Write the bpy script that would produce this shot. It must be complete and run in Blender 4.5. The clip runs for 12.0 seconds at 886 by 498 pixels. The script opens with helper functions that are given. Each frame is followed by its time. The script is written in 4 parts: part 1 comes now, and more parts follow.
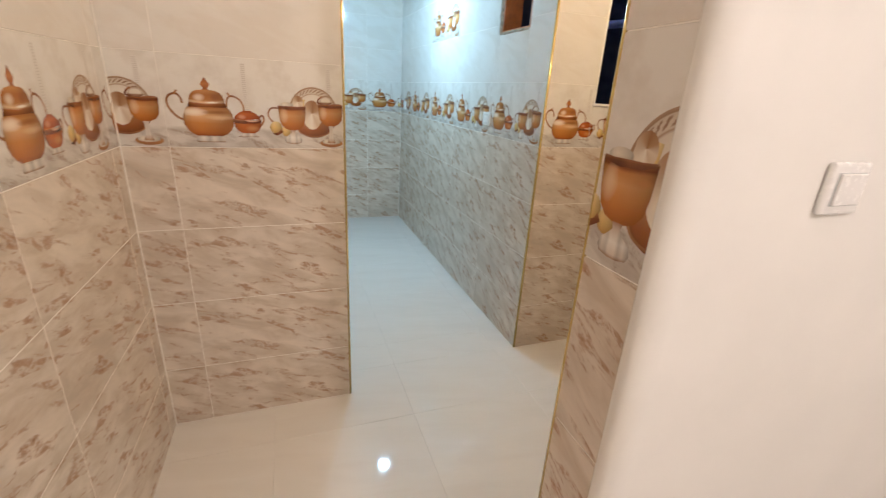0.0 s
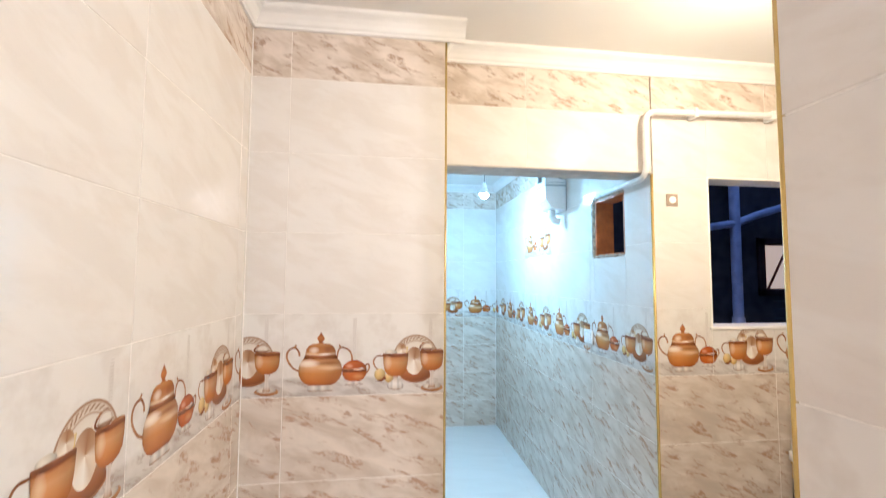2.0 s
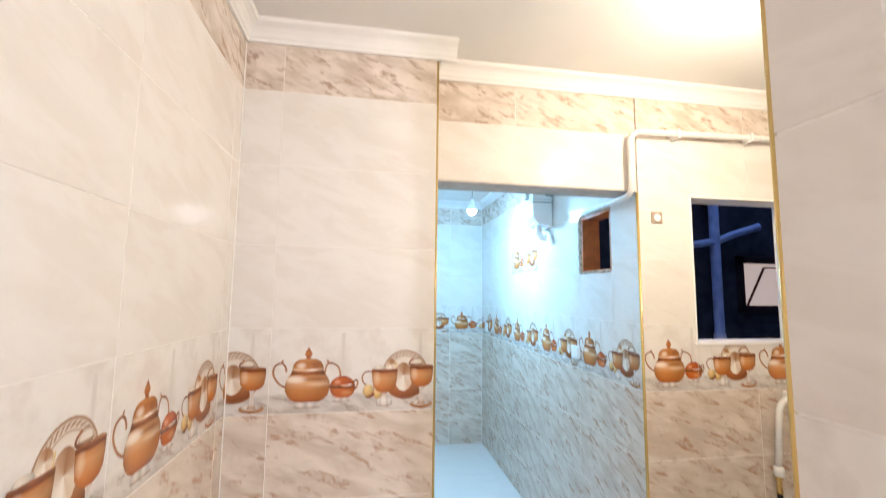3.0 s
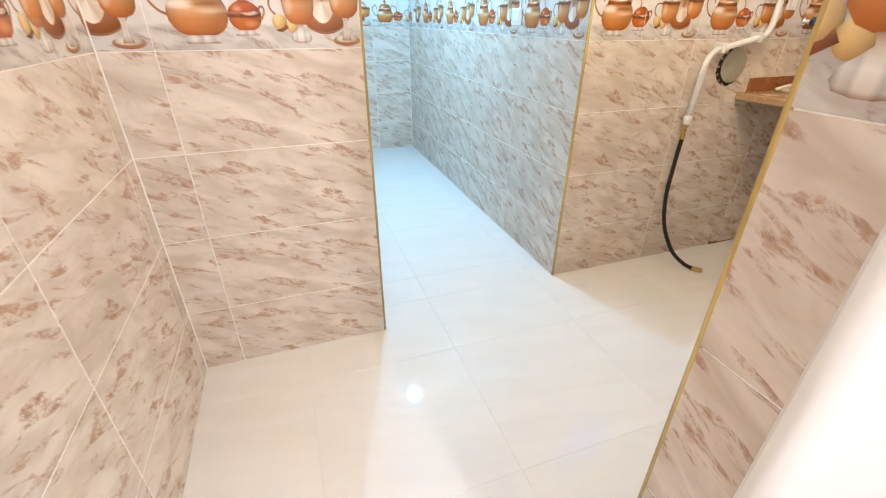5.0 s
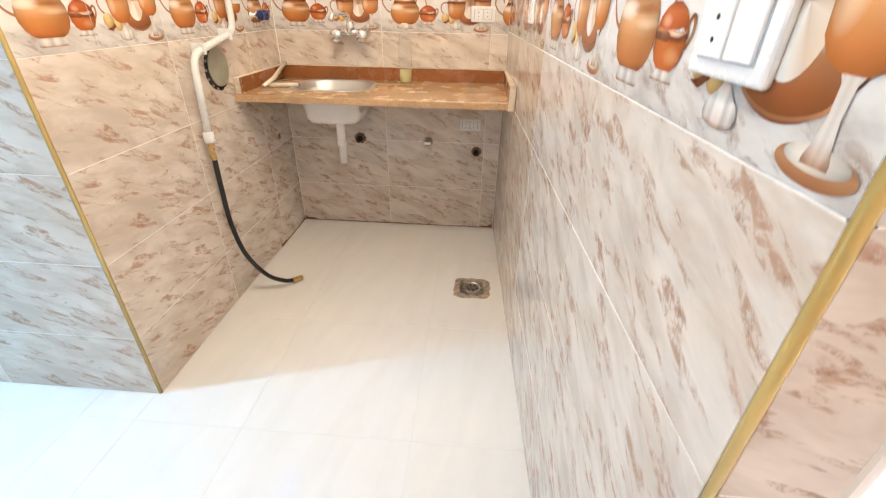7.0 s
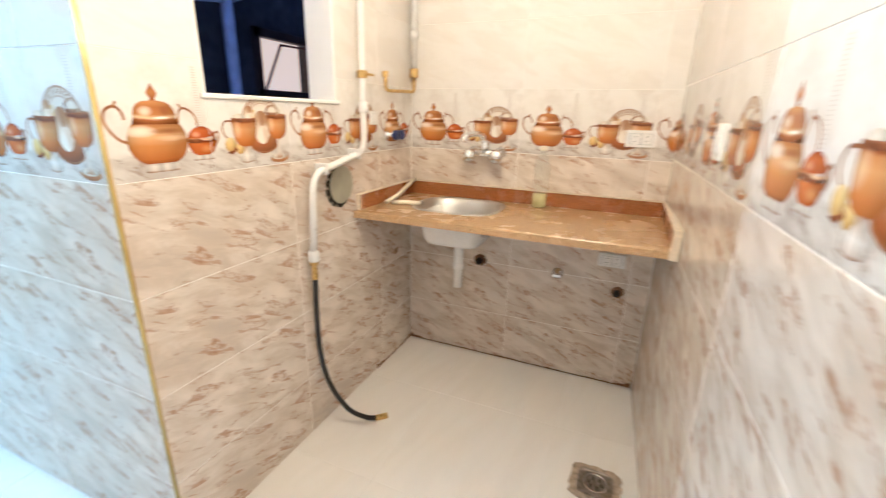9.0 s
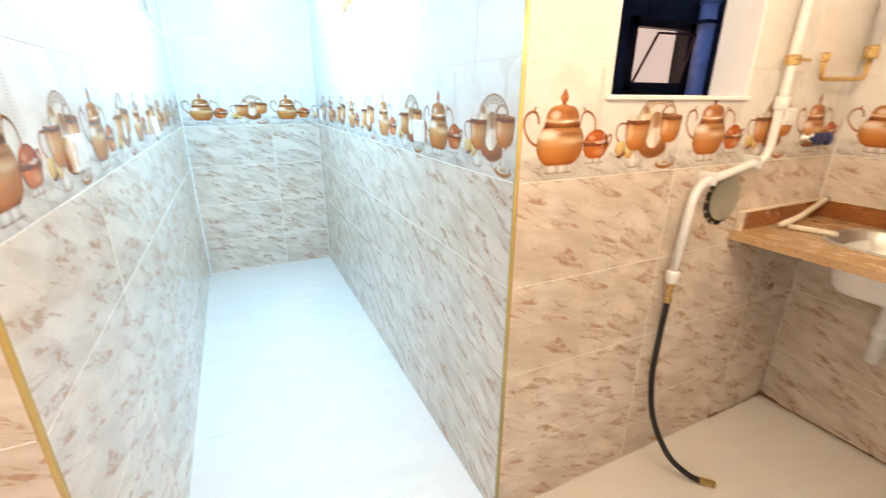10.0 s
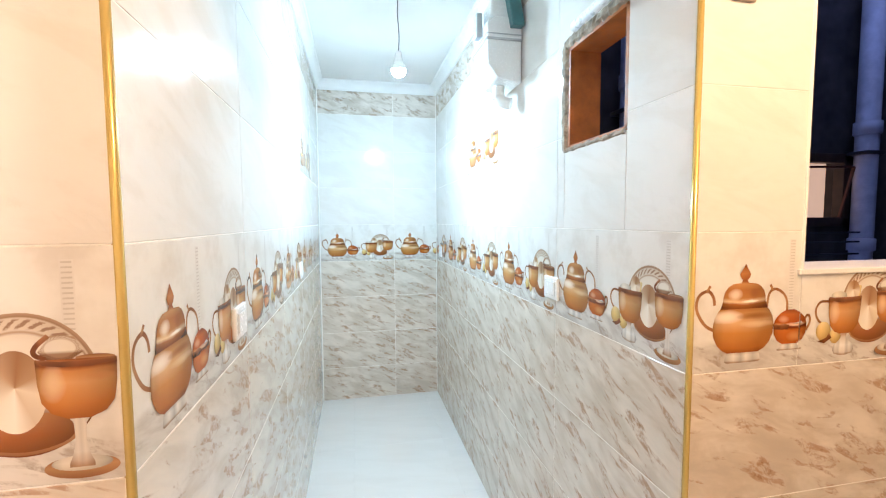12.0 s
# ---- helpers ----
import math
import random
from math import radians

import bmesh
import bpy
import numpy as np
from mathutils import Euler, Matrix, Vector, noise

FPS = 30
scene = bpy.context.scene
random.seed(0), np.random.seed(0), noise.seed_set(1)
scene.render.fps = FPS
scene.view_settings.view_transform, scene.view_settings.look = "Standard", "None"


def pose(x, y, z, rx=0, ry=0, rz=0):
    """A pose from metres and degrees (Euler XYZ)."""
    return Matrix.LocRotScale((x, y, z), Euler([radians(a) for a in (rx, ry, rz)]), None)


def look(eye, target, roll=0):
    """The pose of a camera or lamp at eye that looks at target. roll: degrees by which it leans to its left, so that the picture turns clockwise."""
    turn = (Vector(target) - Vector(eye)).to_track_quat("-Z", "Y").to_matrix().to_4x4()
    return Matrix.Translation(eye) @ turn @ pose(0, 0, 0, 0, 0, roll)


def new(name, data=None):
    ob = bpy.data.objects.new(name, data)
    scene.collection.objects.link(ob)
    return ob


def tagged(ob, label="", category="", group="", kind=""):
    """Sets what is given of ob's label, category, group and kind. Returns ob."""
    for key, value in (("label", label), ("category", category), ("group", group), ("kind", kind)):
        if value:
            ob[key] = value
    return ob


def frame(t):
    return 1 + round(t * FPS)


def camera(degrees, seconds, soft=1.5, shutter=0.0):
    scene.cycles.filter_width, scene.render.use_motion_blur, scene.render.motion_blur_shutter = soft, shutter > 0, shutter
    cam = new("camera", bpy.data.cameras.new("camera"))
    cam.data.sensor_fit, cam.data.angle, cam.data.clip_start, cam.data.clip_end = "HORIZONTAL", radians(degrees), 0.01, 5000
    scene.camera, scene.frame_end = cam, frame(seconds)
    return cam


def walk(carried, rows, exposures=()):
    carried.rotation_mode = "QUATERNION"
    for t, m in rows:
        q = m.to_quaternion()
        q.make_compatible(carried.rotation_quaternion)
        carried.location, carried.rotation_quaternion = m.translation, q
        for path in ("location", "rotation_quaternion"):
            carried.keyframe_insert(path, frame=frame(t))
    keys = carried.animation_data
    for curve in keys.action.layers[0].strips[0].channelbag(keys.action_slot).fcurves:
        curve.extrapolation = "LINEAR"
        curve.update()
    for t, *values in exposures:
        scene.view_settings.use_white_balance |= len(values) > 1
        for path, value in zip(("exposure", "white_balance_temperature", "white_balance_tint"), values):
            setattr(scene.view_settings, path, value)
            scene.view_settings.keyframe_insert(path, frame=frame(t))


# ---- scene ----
cam = camera(92.4, 12.0, soft=1.15, shutter=0.3)
PATH = [
    (0, (0.378, 0.424, 1.4), (1.039, 2.18, 0.708), 3.4),
    (0.5, (0.399, 0.43, 1.398), (0.805, 2.24, 0.65), 3.0),
    (1, (0.416, 0.462, 1.435), (0.771, 2.364, 0.928), 1.4),
    (1.5, (0.395, 0.502, 1.543), (0.668, 2.479, 1.402), 0.2),
    (2, (0.369, 0.514, 1.611), (0.628, 2.493, 1.74), 0.3),
    (2.5, (0.355, 0.505, 1.655), (0.609, 2.441, 2.087), 1.0),
    (3, (0.346, 0.516, 1.605), (0.675, 2.478, 1.81), 0.6),
    (3.5, (0.353, 0.52, 1.482), (0.677, 2.475, 1.209), 0.4),
    (3.7, (0.341, 0.526, 1.43), (0.673, 2.452, 1.008), 0.2),
    (5.3, (0.329, 0.697, 1.24), (1.013, 2.306, 0.269), 3.0),
    (5.5, (0.398, 0.8, 1.231), (1.142, 2.394, 0.28), 5.8),
    (6, (0.51, 0.945, 1.272), (1.608, 2.332, 0.338), 4.5),
    (6.5, (0.51, 1.124, 1.265), (2.179, 1.555, 0.251), 0.5),
    (7, (0.522, 1.17, 1.303), (2.252, 1.285, 0.307), 1.1),
    (7.2, (0.535, 1.171, 1.335), (2.297, 1.324, 0.401), 2.0),
    (8.8, (0.899, 1.172, 1.358), (2.727, 1.701, 0.743), 2.5),
    (9, (0.957, 1.208, 1.35), (2.718, 1.935, 0.742), 1.5),
    (9.5, (0.995, 1.318, 1.377), (2.319, 2.643, 0.676), 2.8),
    (10, (0.931, 1.404, 1.378), (1.744, 3.104, 0.707), 0.3),
    (10.5, (0.925, 1.467, 1.387), (1.516, 3.289, 0.812), -0.2),
    (11, (0.896, 1.519, 1.4), (1.298, 3.405, 0.869), -0.5),
    (11.5, (0.884, 1.552, 1.469), (1.263, 3.5, 1.222), -0.2),
    (12, (0.884, 1.548, 1.498), (1.287, 3.502, 1.366), -0.3),
]
EXPOSURES = [  # seconds, stops, kelvin, tint
    (0.0, -1.05, 5800, 18), (0.5, -0.55, 5400, 15), (1.5, -0.47, 5150, 14), (2.5, -0.48, 4880, 15), (3.5, -0.46, 5050, 14), (5.5, 0.03, 5050, 14), (6.0, 0.17, 5050, 15),
    (6.5, 0.20, 5100, 15), (7.2, 0.21, 4800, 13), (9.0, 0.18, 4800, 12), (9.5, 0.20, 5150, 15), (10.0, 0.09, 5500, 17), (10.5, -0.03, 5700, 19), (11.0, -0.01, 5780, 21), (11.5, -0.16, 6000, 24), (12.0, -0.29, 6150, 25),
]
walk(cam, [(t, look(eye, target, roll)) for t, eye, target, roll in PATH], EXPOSURES)


# ---- light ----
world = bpy.data.worlds.new("dusk")
world.use_nodes = True
scene.world = world
world.node_tree.nodes["Background"].inputs[0].default_value = (0.18, 0.26, 0.58, 1)
world.node_tree.nodes["Background"].inputs[1].default_value = 4.0

WARM, COOL, ROOM = (1.0, 0.735, 0.395), (0.51, 0.86, 1.0), (1.0, 0.84, 0.66)
WARM_BULB, COOL_BULB, ROOM_BULB = (1.57, 1.45, 2.45), (1.112, 3.73, 2.255), (1.06, -0.55, 2.32)
WARM_POWER, COOL_POWER, ROOM_POWER = 62.0, 128.0, 104.0

# ---- plan, in metres ----
XA, XL, XC, XE, XJ = -0.147, 0.597, 1.568, 3.108, 0.787
YN, YW, YE, YJ, YP = 2.148, 2.303, 5.14, 0.918, 0.796
Z1, Z2, Z3, Z4, Z5 = 0.270, 0.570, 0.870, 1.170, 1.471
Z6, Z7, ZB, ZT, ZC = 1.772, 2.072, 2.362, 2.552, 2.625
PITCH = 0.600


# ---- materials ----
class Net:
    """A short hand for node materials."""

    def __init__(self, name):
        self.m = bpy.data.materials.new(name)
        self.m.use_nodes = True
        self.t = self.m.node_tree
        self.b = self.t.nodes["Principled BSDF"]

    def node(self, kind, **sets):
        n = self.t.nodes.new(kind)
        for k, v in sets.items():
            n.inputs[k].default_value = v
        return n

    def link(self, a, b):
        self.t.links.new(a, b)

    def math(self, op, a, b=0.0, c=0.0):
        n = self.t.nodes.new("ShaderNodeMath")
        n.operation = op
        for i, v in enumerate((a, b, c)):
            if isinstance(v, (int, float)):
                n.inputs[i].default_value = v
            else:
                self.link(v, n.inputs[i])
        return n.outputs[0]

    def ramp(self, fac, stops):
        n = self.t.nodes.new("ShaderNodeValToRGB")
        e = n.color_ramp.elements
        while len(e) < len(stops):
            e.new(0.5)
        for el, (p, c) in zip(e, stops):
            el.position = p
            el.color = (*c, 1) if len(c) == 3 else c
        self.link(fac, n.inputs[0])
        return n.outputs[0]

    def mix(self, fac, a, b, how="MIX"):
        n = self.t.nodes.new("ShaderNodeMix")
        n.data_type, n.blend_type = "RGBA", how
        for i, v in ((0, fac), (6, a), (7, b)):
            if isinstance(v, (int, float)):
                n.inputs[i].default_value = v
            elif isinstance(v, tuple):
                n.inputs[i].default_value = (*v, 1)
            else:
                self.link(v, n.inputs[i])
        return n.outputs[2]

    def coords(self, kind="Object", scale=(1, 1, 1), turn=(0, 0, 0), shuffle=0.0):
        c = self.node("ShaderNodeTexCoord").outputs[kind]
        if shuffle:
            rnd = self.node("ShaderNodeObjectInfo").outputs["Random"]
            cmb = self.node("ShaderNodeCombineXYZ")
            self.link(self.math("MULTIPLY", rnd, shuffle), cmb.inputs[0])
            self.link(self.math("MULTIPLY", rnd, shuffle * 7.3), cmb.inputs[2])
            add = self.t.nodes.new("ShaderNodeVectorMath")
            self.link(c, add.inputs[0])
            self.link(cmb.outputs[0], add.inputs[1])
            c = add.outputs[0]
        mp = self.node("ShaderNodeMapping", Rotation=tuple(radians(a) for a in turn))
        self.link(c, mp.inputs[0])
        mp2 = self.node("ShaderNodeMapping", Scale=scale)
        self.link(mp.outputs[0], mp2.inputs[0])
        return mp2.outputs[0]

    def noise(self, vec, scale, detail=3.0, rough=0.5, distort=0.0):
        n = self.node("ShaderNodeTexNoise", Scale=scale, Detail=detail, Roughness=rough, Distortion=distort)
        self.link(vec, n.inputs["Vector"])
        return n.outputs["Fac"]

    def bump(self, height, strength, distance=0.002):
        n = self.node("ShaderNodeBump", Strength=strength, Distance=distance)
        self.link(height, n.inputs["Height"])
        self.link(n.outputs[0], self.b.inputs["Normal"])

    def done(self, colour, rough=0.5, metal=0.0):
        for v, k in ((colour, "Base Color"), (rough, "Roughness"), (metal, "Metallic")):
            if isinstance(v, (int, float)):
                self.b.inputs[k].default_value = v
            elif isinstance(v, tuple):
                self.b.inputs[k].default_value = (*v, 1)
            else:
                self.link(v, self.b.inputs[k])
        return self.m


def marble_colour(n, base, cloud, vein, stretch, amount):
    """Cream stone with soft diagonal clouds and chains of torn brown flecks, in a tile's own plane. The tiles come in a few printed designs."""
    rnd = n.math("FLOOR", n.math("MULTIPLY", n.node("ShaderNodeObjectInfo").outputs["Random"], 5.0))
    cmb = n.node("ShaderNodeCombineXYZ")
    n.link(n.math("MULTIPLY", rnd, 7.7), cmb.inputs[2])
    place = n.t.nodes.new("ShaderNodeVectorMath")
    n.link(n.node("ShaderNodeTexCoord").outputs["Object"], place.inputs[0])
    n.link(cmb.outputs[0], place.inputs[1])

    def slanted(angle, scale):
        turn = n.node("ShaderNodeMapping", Rotation=(0, 0, radians(angle)))
        n.link(place.outputs[0], turn.inputs[0])
        size = n.node("ShaderNodeMapping", Scale=scale)
        n.link(turn.outputs[0], size.inputs[0])
        return size.outputs[0]

    v, w, f = slanted(22, (2.2, 7.4, 1.0)), slanted(34, (1.0, 1.9, 1.0)), slanted(18, (1.0, 2.6, 1.0))
    pale = tuple(min(1.0, p * (1 + 0.10 * amount)) for p in base)
    low = tuple(0.35 * p + 0.65 * q for p, q in zip(vein, cloud))
    dark = tuple(0.62 * p for p in vein)
    drift = n.noise(f, stretch * 3.4, 4.0, 0.6, 0.5)
    soft = n.ramp(drift, [(0.34, pale), (0.46, base), (0.58, cloud), (0.70, tuple((1 - 0.10 * amount) * c for c in cloud))])
    chain = n.ramp(n.noise(v, stretch * 2.3, 3.0, 0.55, 0.6), [(0.535, (0, 0, 0)), (0.585, (0.7, 0.7, 0.7)), (0.66, (1, 1, 1))])
    torn = n.noise(w, stretch * 16.0, 6.0, 0.70, 0.5)
    fleck = n.ramp(torn, [(0.47, (0, 0, 0)), (0.515, (0.6, 0.6, 0.6)), (0.56, (1, 1, 1))])
    thin = n.ramp(n.math("ABSOLUTE", n.math("SUBTRACT", n.noise(w, stretch * 9.0, 4.0, 0.6, 1.2), 0.5)), [(0.0, (1, 1, 1)), (0.016, (0.5, 0.5, 0.5)), (0.034, (0, 0, 0))])
    stain = n.mix(n.math("MULTIPLY", chain, 0.34 * amount), soft, low)
    flecked = n.mix(n.math("MULTIPLY", n.math("MULTIPLY", chain, fleck), 0.63 * amount), stain, vein)
    return n.mix(n.math("MULTIPLY", n.math("MULTIPLY", chain, thin), 0.48 * amount), flecked, dark)


def glazed(name, base, cloud, vein, stretch, amount, rough=0.13):
    n = Net(name)
    colour = marble_colour(n, base, cloud, vein, stretch, amount)
    v = n.coords("Object", (1, 1, 1), (0, 0, 0), 11.0)
    n.bump(n.noise(v, 14.0, 2.0), 0.05, 0.002)
    r = n.ramp(n.noise(v, 22.0, 4.0), [(0.3, (rough * 0.7,) * 3), (0.7, (rough * 1.5,) * 3)])
    return n.done(colour, r)


STONE = glazed("veined marble glaze", (0.70, 0.622, 0.535), (0.62, 0.53, 0.435), (0.36, 0.165, 0.06), 1.7, 1.0, 0.08)
BAND = glazed("band marble glaze", (0.70, 0.62, 0.54), (0.58, 0.49, 0.40), (0.30, 0.165, 0.085), 1.9, 1.0, 0.08)
PALE = glazed("pale cream glaze", (0.785, 0.75, 0.705), (0.75, 0.705, 0.65), (0.68, 0.615, 0.545), 1.1, 0.13, 0.10)


def decor_glaze():
    n = Net("pale glaze with a marble ledge")
    stone = marble_colour(n, (0.64, 0.60, 0.55), (0.53, 0.48, 0.43), (0.33, 0.235, 0.17), 2.2, 0.9)
    raw = n.coords("Object")
    sep = n.node("ShaderNodeSeparateXYZ")
    n.link(raw, sep.inputs[0])
    edge = n.math("ADD", sep.outputs[1], n.math("MULTIPLY", n.noise(raw, 25.0), 0.012))
    ledge = n.ramp(edge, [(0.064, (1, 1, 1)), (0.078, (0, 0, 0))])
    faint = n.ramp(n.noise(raw, 9.0, 4.0, 0.6), [(0.45, (0.79, 0.76, 0.715)), (0.62, (0.70, 0.655, 0.60))])
    colour = n.mix(ledge, faint, stone)
    v = n.coords("Object", (1, 1, 1), (0, 0, 0), 11.0)
    n.bump(n.noise(v, 14.0, 2.0), 0.05, 0.002)
    return n.done(colour, 0.12)


DECOR = decor_glaze()


def copper(stops):
    """Deepens the stops of a copper-coloured ink."""
    return [(p, (r * 0.84, g * 0.67, b * 0.50)) for p, (r, g, b) in stops]


def printed(name, down, across, rough=0.13, spots=()):
    """A printed picture's ink: tones up its height, times tones across its width, with soft spots (u, v, ru, rv, colour, strength)."""
    n = Net(name)
    uv = n.node("ShaderNodeTexCoord").outputs["UV"]
    sep = n.node("ShaderNodeSeparateXYZ")
    n.link(uv, sep.inputs[0])
    wob = n.math("MULTIPLY", n.math("SUBTRACT", n.noise(uv, 3.0, 2.0), 0.5), 0.07)
    x, y = n.math("ADD", sep.outputs[0], wob), n.math("ADD", sep.outputs[1], wob)
    bow = n.math("MULTIPLY", n.math("MULTIPLY", n.math("SUBTRACT", x, 0.5), n.math("SUBTRACT", x, 0.5)), -0.22)
    a = n.ramp(n.math("ADD", y, bow), down)
    b = n.ramp(x, [(p, (g, g, g)) for p, g in across])
    c = n.mix(1.0, a, b, "MULTIPLY")
    for u, v, ru, rv, colour, strength in spots:
        dx, dy = n.math("DIVIDE", n.math("SUBTRACT", x, u), ru), n.math("DIVIDE", n.math("SUBTRACT", y, v), rv)
        d = n.math("ADD", n.math("MULTIPLY", dx, dx), n.math("MULTIPLY", dy, dy))
        c = n.mix(n.ramp(d, [(0.0, (strength,) * 3), (0.4, (strength * 0.55,) * 3), (1.0, (0, 0, 0))]), c, colour)
    return n.done(c, rough)


ROUND = [(0.0, 0.42), (0.06, 0.74), (0.18, 0.98), (0.34, 1.06), (0.6, 0.92), (0.85, 0.68), (0.96, 0.50), (1.0, 0.36)]
INK_POT = printed("copper pot print", copper([(0.0, (0.30, 0.105, 0.025)), (0.10, (0.50, 0.205, 0.05)), (0.42, (0.64, 0.33, 0.105)), (0.66, (0.82, 0.60, 0.36)), (0.80, (0.70, 0.45, 0.22)), (0.95, (0.52, 0.28, 0.11)), (1.0, (0.34, 0.15, 0.06))]), ROUND, spots=[(0.22, 0.80, 0.30, 0.16, (0.93, 0.84, 0.70), 0.85), (0.70, 0.80, 0.34, 0.085, (0.26, 0.10, 0.03), 0.85), (0.74, 0.62, 0.34, 0.08, (0.84, 0.62, 0.38), 0.5), (0.90, 0.30, 0.18, 0.4, (0.40, 0.15, 0.035), 0.55)])
INK_LID = printed("copper lid print", copper([(0.0, (0.24, 0.085, 0.03)), (0.09, (0.40, 0.165, 0.055)), (0.15, (0.92, 0.83, 0.68)), (0.23, (0.56, 0.29, 0.11)), (0.42, (0.48, 0.23, 0.085)), (0.56, (0.62, 0.36, 0.16)), (0.62, (0.34, 0.13, 0.05)), (0.80, (0.56, 0.27, 0.10)), (1.0, (0.28, 0.095, 0.035))]), ROUND, spots=[(0.30, 0.32, 0.16, 0.14, (0.90, 0.78, 0.60), 0.75), (0.72, 0.34, 0.14, 0.14, (0.26, 0.095, 0.035), 0.7), (0.62, 0.16, 0.2, 0.035, (1.0, 0.96, 0.88), 0.9)])
INK_RED = printed("red bowl print", copper([(0.0, (0.48, 0.14, 0.025)), (0.38, (0.62, 0.21, 0.045)), (0.46, (0.20, 0.045, 0.014)), (0.50, (0.22, 0.05, 0.015)), (0.54, (0.72, 0.40, 0.18)), (0.60, (0.48, 0.12, 0.028)), (0.85, (0.60, 0.19, 0.05)), (1.0, (0.32, 0.075, 0.024))]), ROUND, spots=[(0.30, 0.72, 0.18, 0.12, (0.80, 0.46, 0.26), 0.6), (0.64, 0.56, 0.30, 0.06, (0.88, 0.68, 0.48), 0.7), (0.66, 0.22, 0.28, 0.16, (0.70, 0.32, 0.10), 0.6)])
INK_CUP = printed("copper cup print", copper([(0.0, (0.42, 0.16, 0.035)), (0.25, (0.62, 0.28, 0.08)), (0.6, (0.74, 0.47, 0.22)), (0.80, (0.60, 0.32, 0.13)), (0.86, (0.28, 0.09, 0.03)), (0.94, (0.50, 0.23, 0.09)), (1.0, (0.28, 0.10, 0.04))]), ROUND, spots=[(0.20, 0.60, 0.16, 0.34, (0.84, 0.64, 0.42), 0.5), (0.80, 0.70, 0.22, 0.08, (0.46, 0.20, 0.07), 0.6)])
INK_SILVER = printed("silver foot print", [(0.0, (0.36, 0.22, 0.14)), (0.2, (0.72, 0.66, 0.58)), (0.6, (0.80, 0.76, 0.70)), (1.0, (0.50, 0.42, 0.34))], [(0.0, 0.55), (0.25, 1.0), (0.45, 0.6), (0.6, 1.0), (0.8, 0.65), (1.0, 0.9)])
INK_LINE = printed("copper line print", copper([(0.0, (0.34, 0.175, 0.085)), (0.5, (0.52, 0.33, 0.19)), (1.0, (0.26, 0.12, 0.06))]), [(0.0, 0.9), (1.0, 1.0)])
INK_GLASS = printed("glass stem print", [(0.0, (0.42, 0.25, 0.15)), (0.12, (0.60, 0.46, 0.35)), (0.3, (0.72, 0.66, 0.59)), (1.0, (0.68, 0.60, 0.52))], [(0.0, 0.7), (0.35, 1.0), (0.5, 0.86), (0.65, 1.0), (1.0, 0.65)])
INK_LEMON = printed("lemon print", [(0.0, (0.46, 0.27, 0.08)), (0.5, (0.74, 0.52, 0.20)), (1.0, (0.78, 0.62, 0.32))], ROUND)
INK_CREAM = printed("pale oval print", [(0.0, (0.58, 0.50, 0.40)), (0.5, (0.76, 0.70, 0.60)), (1.0, (0.66, 0.58, 0.48))], ROUND)
INK_BROWN = printed("brown disc print", copper([(0.0, (0.20, 0.07, 0.026)), (0.5, (0.38, 0.155, 0.06)), (1.0, (0.52, 0.29, 0.14))]), ROUND)
INK_GREY = printed("grey dash print", [(0.0, (0.60, 0.55, 0.50)), (1.0, (0.60, 0.55, 0.50))], [(0.0, 1.0), (1.0, 0.95)])
INK_VEIL = printed("pale grey strip print", [(0.0, (0.74, 0.70, 0.655)), (1.0, (0.75, 0.71, 0.665))], [(0.0, 0.97), (1.0, 1.0)])


INK_GARLIC = printed("garlic print", [(0.0, (0.34, 0.20, 0.12)), (0.12, (0.70, 0.62, 0.54)), (0.45, (0.88, 0.84, 0.78)), (0.8, (0.66, 0.56, 0.46)), (1.0, (0.40, 0.24, 0.15))], [(0.0, 0.35), (0.14, 0.85), (0.28, 0.72), (0.36, 1.0), (0.56, 1.0), (0.66, 0.66), (0.80, 0.9), (1.0, 0.4)])
INK_DARK = printed("dark rim print", [(0.0, (0.13, 0.038, 0.014)), (0.6, (0.20, 0.065, 0.025)), (1.0, (0.36, 0.17, 0.08))], [(0.0, 1.0), (0.3, 0.8), (0.5, 1.3), (1.0, 0.8)])


def spun_ink():
    """A spun metal disc: tones that turn round its middle."""
    n = Net("spun disc print")
    uv = n.node("ShaderNodeTexCoord").outputs["UV"]
    sep = n.node("ShaderNodeSeparateXYZ")
    n.link(uv, sep.inputs[0])
    a = n.math("ARCTAN2", n.math("SUBTRACT", sep.outputs[1], 0.55), n.math("SUBTRACT", sep.outputs[0], 0.5))
    f = n.math("ADD", n.math("MULTIPLY", a, 0.5 / math.pi), 0.5)
    c = n.ramp(f, [(0.0, (0.62, 0.50, 0.37)), (0.12, (0.80, 0.72, 0.60)), (0.24, (0.86, 0.80, 0.70)), (0.34, (0.64, 0.50, 0.36)), (0.46, (0.74, 0.63, 0.49)), (0.56, (0.42, 0.25, 0.13)), (0.72, (0.30, 0.15, 0.07)), (0.86, (0.46, 0.29, 0.17)), (1.0, (0.62, 0.50, 0.37))])
    return n.done(c, 0.13)


INK_SPUN = spun_ink()


